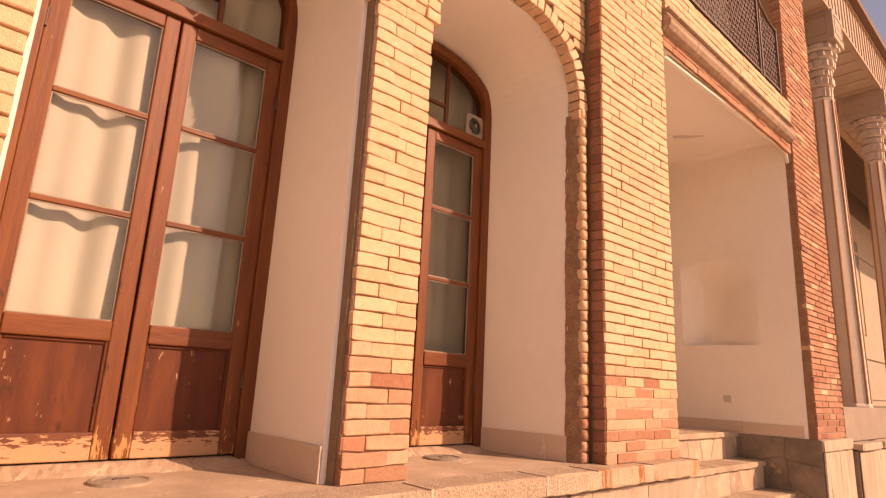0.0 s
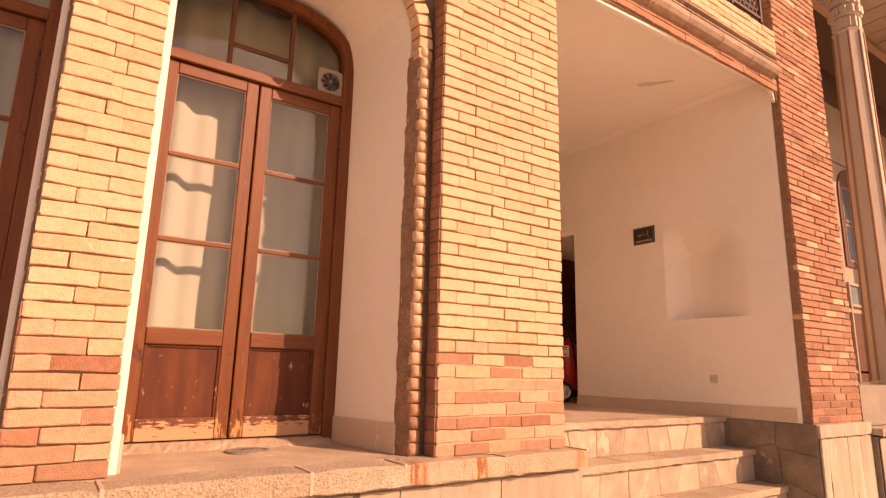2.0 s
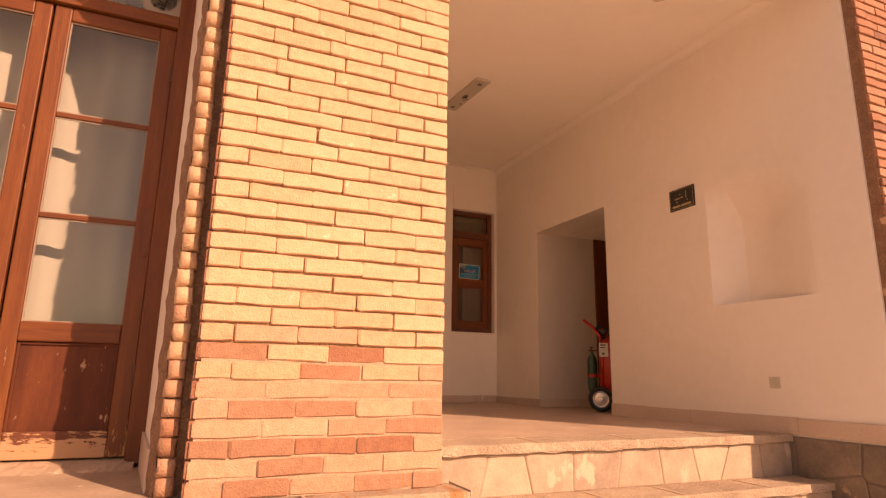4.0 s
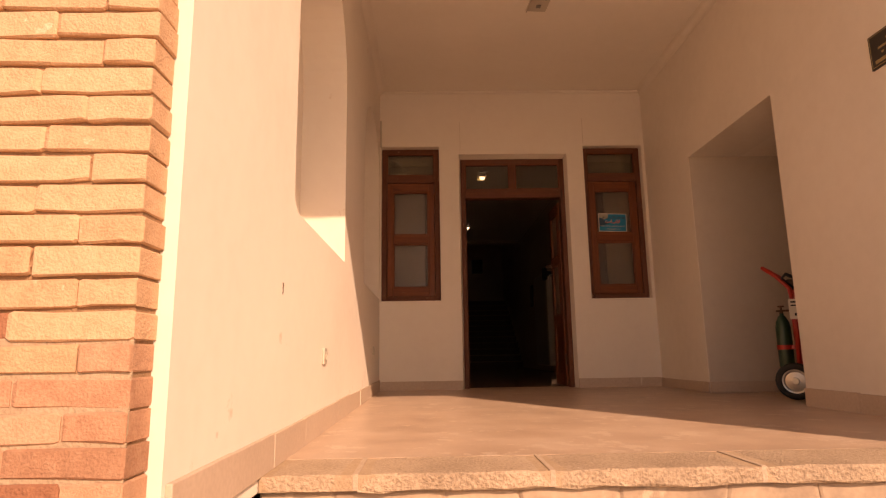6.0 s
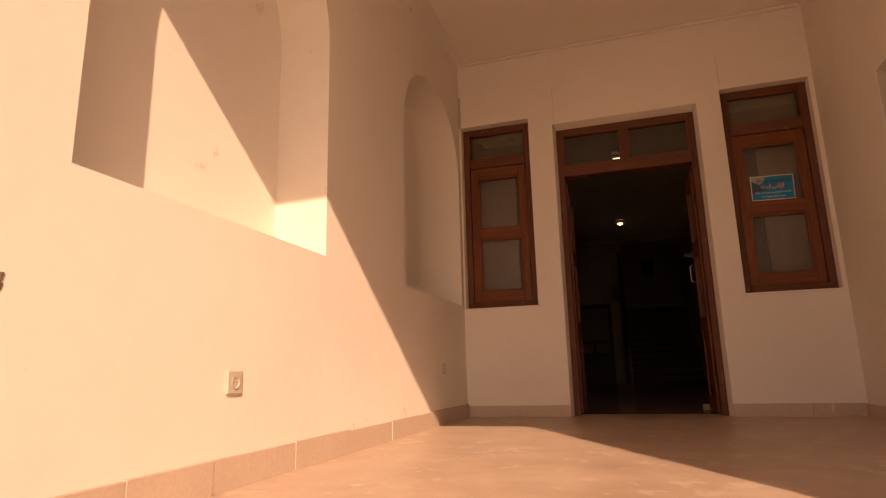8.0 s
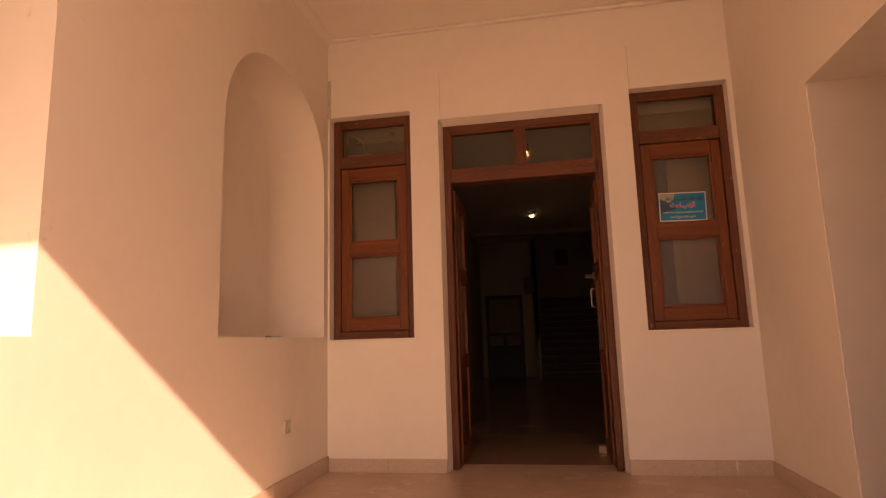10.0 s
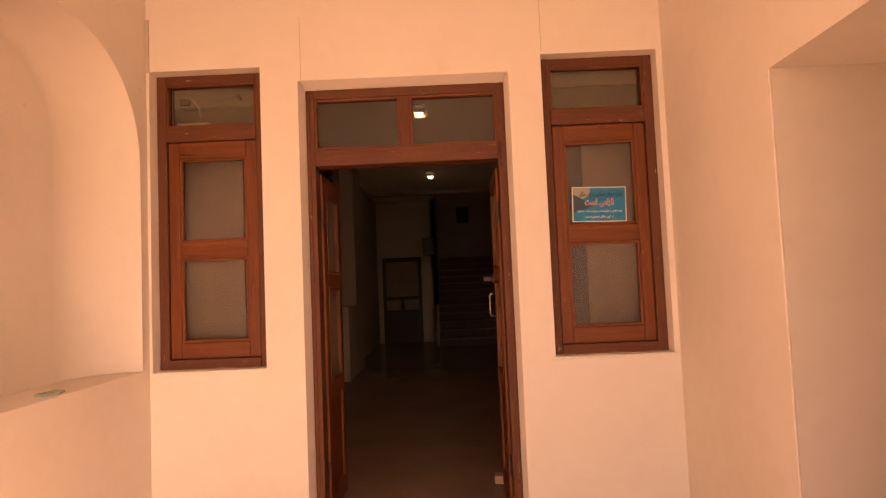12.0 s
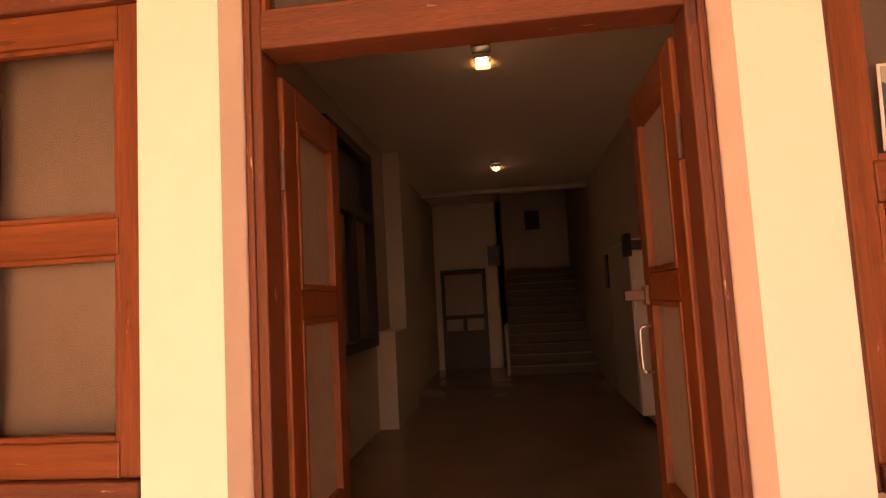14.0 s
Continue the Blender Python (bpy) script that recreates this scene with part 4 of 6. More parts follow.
# ceiling fitting without its cover
fit_ = new("ceiling_light")
fit_.matrix_world = pose(1.56, 3.16, CEIL, 0, 0, 4)
boxes("base_plate", PLASTIC, fit_, (-0.085, 0.085, -0.39, 0.39, -0.018, 0.0), bevel=0.004)
boxes("rim", PLASTIC, fit_, (-0.09, -0.083, -0.395, 0.395, -0.03, 0.0), (-0.083, 0.083, -0.395, -0.388, -0.03, 0.0), bevel=0.002)
boxes("starter", PLASTIC_GREY, fit_, (-0.022, 0.022, -0.03, 0.05, -0.027, -0.018), bevel=0.004)
bm = bmesh.new()
tube(bm, [(0.0, 0.0, -0.03), (0.03, 0.02, -0.045), (0.0, 0.05, -0.05), (-0.03, 0.03, -0.04), (0.01, -0.02, -0.034)], 0.004)
part("wire", bm, RUBBER, fit_)
for q in ((-0.02, 0.02, -0.32, -0.28), (-0.02, 0.02, 0.28, 0.32), (0.03, 0.05, 0.18, 0.2)):
    boxes("lamp_holder", PLASTIC_GREY, fit_, (*q, -0.030, -0.018), bevel=0.003)
tagged(fit_, "stripped ceiling light fitting with bare wires, cover missing", "ceiling light")

# cable cover, wall chip, cullet in the niche, door stop
tagged(boxes("cable_trunking", PLASTIC, None, (0.001, 0.022, BACK - 0.016, BACK - 0.001, 2.72, 3.04), bevel=0.003), "thin cream cable trunking in the wall corner", "cable cover")
SEAM = material("shadowed_plaster_seam", [(0.54, 0.45, 0.365), (0.64, 0.55, 0.455)], 0.9, 20, 90, 0.1)
for x, z0, z1 in ((0.917, 2.64, 3.02), (2.342, 2.74, 3.06)):
    bm = bmesh.new()
    rnd = random.Random(int(x * 100))
    edge = [(x + rnd.uniform(-0.0015, 0.0015), z0 + (z1 - z0) * i / 12) for i in range(13)]
    extrude(bm, edge + [(px + 0.004, pz) for px, pz in edge[::-1]], "y", BACK - 0.0025, BACK)
    structure(done("wall_seam", bm, SEAM), "fine vertical seam in the plaster above the opening", "seam")
CHIP = material("bare_clay_render", [(0.12, 0.07, 0.04), (0.22, 0.14, 0.09)], 0.95, 30, 120, 0.4)
bm = bmesh.new()
for i in range(5):
    solid(bm, 0.0, 0.0018 + 0.0003 * i, 1.021 + 0.002 * (i % 2), 1.026 + 0.002 * ((i + 1) % 3), 0.606 + 0.0085 * i, 0.616 + 0.0085 * i)
tagged(done("plaster_chip", bm, CHIP), "dark chip in the sunlit plaster wall", "wall damage")
GREENISH = material("pale_green_glass", [(0.30, 0.42, 0.34), (0.38, 0.50, 0.42)], 0.2, 12, 60, 0.0)
bm = bmesh.new()
extrude(bm, [(-0.12, 4.42), (-0.10, 4.52), (-0.05, 4.53), (-0.03, 4.46), (-0.07, 4.41)], "z", SILL, SILL + 0.012)
tagged(done("glass_shard", bm, GREENISH, None, bevel=0.002), "flat pale green piece of glass on the niche sill", "glass piece")
bm = bmesh.new()
extrude(bm, [(2.0, 5.93), (2.07, 5.92), (2.085, 6.0), (2.01, 6.02)], "z", 0.0, 0.055)
tagged(done("door_stop", bm, STONE, None, bevel=0.008), "pale stone wedged under the open door leaf", "door stop")


def drain_cover(x, y):
    d = new("drain_cover")
    d.location = (x, y, TERRACE)
    bm = bmesh.new()
    lathe(bm, [(0.115, 0.0), (0.112, 0.010), (0.098, 0.013), (0.092, 0.008), (0.05, 0.011), (0.012, 0.014)], 32)
    part("lid", bm, STONE_GREY, d, smooth=False)
    boxes("grip", IRON, d, (-0.03, 0.03, -0.006, 0.006, 0.010, 0.018), bevel=0.003)
    return tagged(d, "round worn metal cover set in the terrace floor", "drain cover", "terrace covers")


c0 = drain_cover(-1.70, 0.61)
copy_thing(c0, pose(-3.42, 0.56, TERRACE))

# ---- sign on the window pane ----
BLUE = material("blue_print", [(0.0, 0.15, 0.29), (0.0, 0.20, 0.36), (0.005, 0.245, 0.42)], 0.6, 6, 20, 0.0, spec=0.2)
PEACH = material("pale_print", [(0.28, 0.30, 0.24), (0.36, 0.35, 0.27)], 0.6, 6, 30, 0.0, spec=0.2)
NAVY = material("navy_print", [(0.01, 0.05, 0.09), (0.02, 0.07, 0.11)], 0.35, 6, 60, 0.0)
RED_INK = material("red_print", [(0.52, 0.03, 0.03), (0.60, 0.05, 0.04)], 0.4, 6, 60, 0.0)
FORMS = {  # isolated, final, initial, medial
    "ا": (0xFE8D, 0xFE8E, 0, 0), "ب": (0xFE8F, 0xFE90, 0xFE91, 0xFE92), "ت": (0xFE95, 0xFE96, 0xFE97, 0xFE98), "ج": (0xFE9D, 0xFE9E, 0xFE9F, 0xFEA0),
    "ح": (0xFEA1, 0xFEA2, 0xFEA3, 0xFEA4), "د": (0xFEA9, 0xFEAA, 0, 0), "ر": (0xFEAD, 0xFEAE, 0, 0), "ز": (0xFEAF, 0xFEB0, 0, 0),
    "س": (0xFEB1, 0xFEB2, 0xFEB3, 0xFEB4), "ع": (0xFEC9, 0xFECA, 0xFECB, 0xFECC), "ک": (0xFB8E, 0xFB8F, 0xFB90, 0xFB91), "ل": (0xFEDD, 0xFEDE, 0xFEDF, 0xFEE0),
    "ه": (0xFEE9, 0xFEEA, 0xFEEB, 0xFEEC), "ف": (0xFED1, 0xFED2, 0xFED3, 0xFED4), "ش": (0xFEB5, 0xFEB6, 0xFEB7, 0xFEB8), "خ": (0xFEA5, 0xFEA6, 0xFEA7, 0xFEA8), "ص": (0xFEB9, 0xFEBA, 0xFEBB, 0xFEBC),
    "م": (0xFEE1, 0xFEE2, 0xFEE3, 0xFEE4), "ن": (0xFEE5, 0xFEE6, 0xFEE7, 0xFEE8), "و": (0xFEED, 0xFEEE, 0, 0), "ی": (0xFBFC, 0xFBFD, 0xFBFE, 0xFBFF),
}


def shaped(text):
    """Joined letter forms in drawing order, for a script written from the right."""
    out = []
    for i, ch in enumerate(text):
        if ch not in FORMS:
            out.append(ch)
            continue
        before = i > 0 and text[i - 1] in FORMS and FORMS[text[i - 1]][2] != 0
        after = FORMS[ch][2] != 0 and i + 1 < len(text) and text[i + 1] in FORMS
        out.append(chr(FORMS[ch][3 if before and after else 1 if before else 2 if after else 0]))
    return "".join(out[::-1])


def lettering(name, text, width, x, y, z, mat, parent, tall=None, bold=0.0):
    cu = bpy.data.curves.new(name, "FONT")
    cu.offset = bold
    cu.body, cu.align_x, cu.size, cu.resolution_u, cu.extrude = shaped(text), "CENTER", 0.05, 3, 0.004
    tmp = new(name, cu)
    bpy.context.view_layer.update()
    me = bpy.data.meshes.new_from_object(tmp.evaluated_get(bpy.context.evaluated_depsgraph_get()))
    bpy.data.objects.remove(tmp)
    co = np.array([v.co[:] for v in me.vertices])
    if len(co) == 0:
        return None
    lo, hi = co.min(0), co.max(0)
    s = width / (hi[0] - lo[0])
    sz = tall / (hi[1] - lo[1]) if tall else s
    for v in me.vertices:
        v.co = (x + (v.co.x - (lo[0] + hi[0]) / 2) * s, y - 0.0006 * (v.co.z > 0), z + (v.co.y - (lo[1] + hi[1]) / 2) * sz)
    me.materials.append(mat)
    ob = new(name, me)
    ob.parent = parent
    return ob


sg = new("window_sign")
sg.matrix_world = pose(2.664, BACK + 0.085 + 0.030, 1.835, 0, 1.5, 0)
boxes("card", PAPER, sg, (-0.162, 0.162, -0.003, 0.0, -0.106, 0.106))
boxes("print", BLUE, sg, (-0.155, 0.155, -0.0042, -0.003, -0.099, 0.099), label="blue printed field")
bm = bmesh.new()
extrude(bm, [(-0.155, 0.06), (-0.155, -0.05), (-0.09, -0.03), (-0.04, -0.01), (-0.10, 0.03)], "y", -0.0046, -0.0042)
part("corner_print", bm, NAVY, sg)
bm = bmesh.new()
extrude(bm, [(-0.155, 0.099), (-0.155, 0.062), (-0.10, 0.032), (-0.06, 0.05), (-0.05, 0.099)], "y", -0.0046, -0.0042)
part("corner_tint", bm, PEACH, sg)
lettering("lettering", "رعایت حجاب اسلامی در این مکان", 0.265, 0.012, -0.0052, 0.060, INK, sg, 0.036, 0.0012)
lettering("lettering", "الزامی است", 0.17, 0.0, -0.0046, 0.010, PAPER, sg, 0.050, 0.0024)
lettering("lettering", "الزامی است", 0.165, 0.0, -0.0054, 0.010, RED_INK, sg, 0.046, 0.0010)
lettering("lettering", "در این مکان ممنوع است", 0.17, 0.0, -0.0046, -0.076, PAPER, sg, 0.024, 0.0006)
lettering("lettering", "تهیه عکس و فیلم شخصی بدون حجاب متعارف", 0.27, 0.0, -0.0046, -0.042, PAPER, sg, 0.022, 0.0006)
tagged(sg, "blue and white printed notice stuck on the window pane", "sign")

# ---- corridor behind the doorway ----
# risers a darker tone than the treads
STAIR_RISER = material("dark_stair_riser", [(0.09, 0.06, 0.045), (0.15, 0.105, 0.08)], 0.7, 5, 60, 0.2)
def stair(x0, x1, y0, count, rise, go):
    s = new("staircase")
    s.location = (x0, y0, 0)
    for i in range(count):
        boxes("tread", STONE_GREY, s, (0, x1 - x0, i * go - 0.02, (i + 1) * go, (i + 1) * rise - 0.03, (i + 1) * rise), bevel=0.004)
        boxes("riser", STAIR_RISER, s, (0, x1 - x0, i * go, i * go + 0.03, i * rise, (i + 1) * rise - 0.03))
    boxes("landing", SKIRTING, s, (0, x1 - x0, count * go, count * go + 1.4, count * rise - 0.15, count * rise))
    return tagged(s, "dim stone staircase rising at the end of the corridor", "staircase")


stair(1.46, CX1, 14.6, 12, 0.172, 0.28)
structure(boxes("wall_stair_side", CORRIDOR_SHADED, None, (1.40, 1.455, 14.6, CY1, 0.0, 0.9)), "low plaster wall beside the stairs", "wall")
DARK_WOOD = material("dark_painted_wood", [(0.02, 0.013, 0.009), (0.035, 0.022, 0.014)], 0.5, 6, 60, 0.1)
fd = new("door_3")
fd.location = (0.12, CY1 - 0.02, 0)
for q in ((0, 0.08, 0, 2.03), (0.85, 0.93, 0, 2.03), (0.08, 0.85, 1.93, 2.03), (0.08, 0.85, 1.02, 1.10), (0.08, 0.85, 0.70, 0.78), (0.42, 0.50, 0.78, 1.02)):
    rail(fd, "rail", q[0], q[1], -0.03, 0.02, q[2], q[3], DARK_WOOD)
boxes("panel", DARK_WOOD, fd, (0.08, 0.85, -0.01, 0.012, 0.0, 0.70))
for q in ((0.08, 0.85, 1.10, 1.93), (0.08, 0.42, 0.78, 1.02), (0.50, 0.85, 0.78, 1.02)):
    boxes("pane", FILM, fd, (q[0], q[1], 0.0, 0.006, q[2], q[3]))
structure(fd, "dark wooden door with glazed upper part", "door")
tagged(boxes("meter_box", BLACKISH, None, (1.12, 1.39, CY1 - 0.14, CY1, 2.07, 2.47), bevel=0.01), "black metal box on the corridor end wall", "electric box")
structure(boxes("wall_pillar", CORRIDOR_SHADED, None, (0.0, 0.22, 10.45, 11.9, 0.0, 1.1), (0.0, 0.22, 11.2, 11.9, 1.1, CC)), "plaster pillar with a ledge", "wall")
iw = new("window_3")
iw.location = (0.0, 8.5, 0.98)
for q in ((0, 0.09, 0, 1.9), (1.5, 1.59, 0, 1.9), (0.09, 1.5, 0, 0.09), (0.09, 1.5, 1.81, 1.9), (0.09, 1.5, 1.2, 1.3), (0.75, 0.83, 0.09, 1.2)):
    boxes("frame", DARK_WOOD, iw, (0.0, 0.12, q[0], q[1], q[2] * 1.1, q[3] * 1.1), bevel=0.005)
boxes("pane", FILM, iw, (0.02, 0.026, 0.09, 1.5, 0.09, 1.33))
boxes("panel", DARK_WOOD, iw, (0.015, 0.03, 0.09, 1.5, 1.42, 2.0))
structure(iw, "dark framed internal window on the corridor wall", "window")
cab = new("wall_cabinet")
cab.location = (CX1, 10.2, 0.12)
boxes("body", PLASTER, cab, (-0.16, 0.0, 0.0, 1.35, 0.0, 1.86), bevel=0.006)
boxes("cabinet_door", PLASTIC, cab, (-0.175, -0.161, 0.02, 1.33, 0.02, 1.84), bevel=0.004)
tagged(cab, "pale flush wall cabinet beside the corridor", "cabinet")
tagged(boxes("intercom", BLACKISH, None, (CX1 - 0.24, CX1 - 0.177, 10.0, 10.2, 1.78, 2.02), (CX1 - 0.2, CX1, 10.05, 10.15, 1.85, 1.95), bevel=0.01), "black wall handset box beside the cabinet", "intercom")
fr = new("picture_frame")
fr.location = (CX1, 12.62, 1.47)
boxes("frame", DARK_WOOD, fr, (-0.03, 0.0, 0.0, 0.26, 0.0, 0.5), bevel=0.004)
boxes("sheet", FILM, fr, (-0.033, -0.03, 0.03, 0.23, 0.03, 0.47))
tagged(fr, "small dark framed notice on the corridor wall", "picture frame")
tagged(boxes("wall_bracket", DARK_WOOD, None, (1.98, 2.33, 18.2, 18.35, 3.05, 3.5)), "dark box high on the stairwell wall", "box")
structure(boxes("wall_stair_end", CORRIDOR_SHADED, None, (1.42, CX1, 18.35, 18.5, 0, 7.0)), "dim plaster wall above the stairs", "wall")

LAMP = glow("lamp_glow", (1.0, 0.86, 0.62), 1.8)
LAMP_SOFT = glow("lamp_reflector_glow", (1.0, 0.74, 0.30), 0.5)


def downlight(x, y):
    d = new("ceiling_spotlight")
    d.location = (x, y, CC)
    boxes("housing", PLASTIC_GREY, d, (-0.075, 0.075, -0.21, -0.07, -0.02, 0.0), bevel=0.004)
    for q in ((-0.07, -0.05, -0.06, 0.06), (0.05, 0.07, -0.06, 0.06), (-0.05, 0.05, -0.06, -0.05), (-0.05, 0.05, 0.05, 0.06)):
        boxes("rim", PLASTIC, d, (*q, -0.05, 0.0))
    bm = bmesh.new()
    bmesh.ops.create_uvsphere(bm, u_segments=16, v_segments=8, radius=0.046, matrix=Matrix.Translation((0, 0, -0.05)))
    part("bulb", bm, LAMP, d, "glowing warm bulb", smooth=True)
    boxes("reflector", LAMP_SOFT, d, (-0.06, 0.06, 0.13, 0.24, -0.03, -0.001), label="yellow-lit reflector plate")
    return tagged(d, "small square ceiling spotlight, switched on", "ceiling light", "corridor spotlights")


s0 = downlight(1.47, 8.4)
copy_thing(s0, pose(1.46, 12.4, CC))

# skirtings
SK = structure(new("baseboard"), "stone skirting along the porch walls", "skirting")


def skirting(axis, at, out, a, b, z0, z1, step, seed):
    rnd = random.Random(seed)
    p = a
    while p < b - 0.02:
        q = min(p + step * rnd.uniform(0.8, 1.25), b)
        t = out * (0.014 + rnd.uniform(-0.002, 0.003))
        lo, hi = sorted((at, at + t))
        h = z1 + rnd.uniform(-0.004, 0.004)
        if axis == "y":
            boxes("skirting_stone", SKIRTING, SK, (lo, hi, p + 0.0005, q - 0.0005, z0, h), bevel=0.003)
        else:
            boxes("skirting_stone", SKIRTING, SK, (p + 0.0005, q - 0.0005, lo, hi, z0, h), bevel=0.003)
        p = q


skirting("y", 0.0, 1, 0.115, BACK, -0.002, 0.115, 0.46, 1)
skirting("y", RIGHT, -1, 0.125, 2.742, -0.002, 0.115, 0.5, 2)
skirting("y", RIGHT, -1, 4.10, BACK, -0.002, 0.095, 0.5, 3)
skirting("x", BACK, -1, 0.015, DR[0], -0.002, 0.095, 0.5, 4)
skirting("x", BACK, -1, DR[1], RIGHT - 0.015, -0.002, 0.095, 0.5, 5)
skirting("x", 4.10, -1, RIGHT + 0.001, 3.9, -0.002, 0.095, 0.5, 6)
for (c, half), door in zip(BAYS, (-3.39, -1.735)):
    for side in (-1, 1):
        near, far = c + side * half, door + side * 0.606
        edge = [(near + (far - near) * (y - 0.2) / 0.8, y) for y in (0.203, 0.858)]
        bm = bmesh.new()
        extrude(bm, [edge[0], edge[1], (edge[1][0] - side * 0.013, 0.858), (edge[0][0] - side * 0.013, 0.203)], "z", TERRACE, 0.10)
        bmesh.ops.recalc_face_normals(bm, faces=bm.faces)
        structure(done("baseboard", bm, SKIRTING, bevel=0.003), "worn stone skirting in the door reveal", "baseboard")
# passage door
pd = new("door_4")
pd.location = (3.95, 4.10, 0)
rail(pd, "door_frame", 0.0, 0.08, -0.02, 0.06, 0.0, 2.21)
rail(pd, "door_frame", 0.98, 1.06, -0.02, 0.06, 0.0, 2.21)
rail(pd, "door_frame", 0.08, 0.98, -0.02, 0.06, 2.13, 2.21)
boxes("leaf", WOOD, pd, (0.08, 0.98, -0.004, 0.03, 0.01, 2.13))
for z0, z1 in ((0.15, 0.9), (1.05, 1.95)):
    boxes("panel", WOOD_WORN, pd, (0.2, 0.86, -0.012, -0.004, z0, z1), bevel=0.005)
structure(pd, "dark brown timber door in the side passage", "door")
# cove under the ceiling
structure(boxes("trim", PLASTER, None, (0.0, RIGHT, BACK - 0.03, BACK - 0.001, CEIL - 0.03, CEIL), bevel=0.01), "thin plaster moulding under the ceiling", "trim")

# ---- upper facade ----

bm = bmesh.new()
extrude(bm, [(-0.04, 3.86), (-0.04, 2.90)] + flat_arch(0.02, 3.05, 3.03, 3.175, 0.12) + [(3.08, 2.90), (3.08, 3.86)], "y", 0.03, 0.043)
lean_head(bm)
structure(done("wall_band", bm, MORTAR_DEEP), "brick band over the porch arch", "wall")
structure(boxes("floor_balcony", STONE, None, (-0.3, 3.4, 0.045, 2.4, 3.56, 3.86)), "balcony floor over the porch", "floor")
structure(boxes("wall_balcony", PLASTER, None, (-0.35, 3.5, 2.4, 2.6, 3.5, TOP), (-0.36, -0.045, 0.61, 2.4, 3.5, TOP), (3.09, 3.5, 0.61, 2.4, 3.5, TOP)), "cream plaster walls of the upper balcony", "wall")
structure(boxes("roof_main", STONE_GREY, None, (-9, 4.2, 0.0, 20, TOP, TOP + 0.3)), "flat roof of the building", "roof")
structure(boxes("wall_outer", PLASTER, None, (-9.2, -9.0, 2.1, 20, GROUND_Z, TOP), (3.6, 3.8, 4.6, 20.2, GROUND_Z, TOP), (-9, 3.6, 20.0, 20.2, GROUND_Z, TOP), (3.6, 6.0, 4.41, 4.6, GROUND_Z, TOP)), "plain outer walls of the building", "wall")

co = structure(new("cornice"), "rounded stone cornice over the porch arch", "cornice")
CORNICE = flecks(material("weathered_cornice_stone", [(0.19, 0.115, 0.075), (0.33, 0.215, 0.145), (0.45, 0.32, 0.225)], 0.9, 7, 60, 0.8, spread=0.2, coarse=0.7), (0.52, 0.38, 0.27), 0.62, 11, (1, 1, 1), 6)
PROFILE = [(y, z + 0.03) for y, z in ((0.03, 3.245), (-0.01, 3.25), (-0.045, 3.265), (-0.068, 3.30), (-0.068, 3.34), (-0.045, 3.372), (-0.012, 3.382), (-0.012, 3.396), (-0.035, 3.40), (-0.035, 3.415), (-0.02, 3.418), (-0.02, 3.43), (-0.06, 3.435), (-0.06, 3.455), (0.03, 3.46))]
for i in range(6):
    bm = bmesh.new()
    extrude(bm, PROFILE, "x", -0.025 + 0.5025 * i + 0.002, -0.025 + 0.5025 * (i + 1) - 0.002)
    part("moulding", bm, CORNICE, co, bevel=0.004)

# balcony railing of openwork iron
rl = new("balcony_railing")
rl.location = (0, 0.02, 3.855)
for a, b in ((0.02, 2.28), (2.32, 2.88)):
    for x in (a, b - 0.03):
        boxes("post", IRON, rl, (x, x + 0.03, -0.015, 0.015, 0.0, 1.15 if b < 2.3 else 0.86))
    boxes("bottom_bar", IRON, rl, (a + 0.03, b - 0.03, -0.012, 0.012, 0.03, 0.055))
    bm = bmesh.new()
    top = [(a + 0.015 + (b - a - 0.03) * i / 20, 0, (1.1 + 0.05 * math.sin(i * 0.9)) if b < 2.3 else 0.84 + 0.16 * (1 - i / 20) ** 2) for i in range(21)]
    tube(bm, top, 0.014)
    part("top_bar", bm, IRON, rl, smooth=True)
    bm = bmesh.new()
    step = 0.075
    for i in range(int((b - a - 0.06) / step)):
        for k in range(15 if b < 2.3 else 11):
            cx, cz = a + 0.07 + step * i + (step / 2 if k % 2 else 0), 0.09 + 0.067 * k
            if cx > b - 0.05 or cz > 1.06:
                continue
            for j in range(8):
                t0, t1 = math.tau * j / 8, math.tau * (j + 1) / 8
                v = [bm.verts.new((cx + r * math.cos(t), yy, cz + r * math.sin(t))) for t, r, yy in ((t0, 0.040, 0), (t1, 0.040, 0), (t1, 0.030, 0), (t0, 0.030, 0))]
                bm.faces.new(v)
    lat = part("openwork", bm, IRON, rl, "iron scroll openwork")
    m = lat.modifiers.new("depth", "SOLIDIFY")
    m.thickness = 0.008
tagged(rl, "dark openwork iron railing of the upper balcony", "railing")

# ---- colonnade wing beyond the red pier ----
PALE = material("pale_painted_stucco", [(0.30, 0.21, 0.15), (0.38, 0.28, 0.205), (0.46, 0.35, 0.265)], 0.8, 3, 50, 0.12)
TAN = material("tan_painted_timber", [(0.34, 0.20, 0.12), (0.42, 0.26, 0.16)], 0.7, 4, 50, 0.15)
ROOF = material("brown_roof_edge", [(0.12, 0.06, 0.04), (0.18, 0.10, 0.06)], 0.8, 5, 60, 0.3)
structure(boxes("wall_ledge", STONE_GREY, None, (4.085, 40, -0.10, 0.5, GROUND_Z, -0.155)), "stained stone base of the colonnade", "wall")
structure(boxes("floor_colonnade", STONE_GREY, None, (4.085, 40, 0.0, 2.6, -0.06, 0.33)), "pale stone platform of the colonnade", "floor")


RIB = material("reddish_column_rib", [(0.30, 0.15, 0.085), (0.40, 0.22, 0.13)], 0.8, 6, 60, 0.15)
STUCCO = material("cream_stucco", [(0.42, 0.32, 0.25), (0.52, 0.41, 0.325), (0.60, 0.48, 0.39)], 0.8, 3, 50, 0.15)


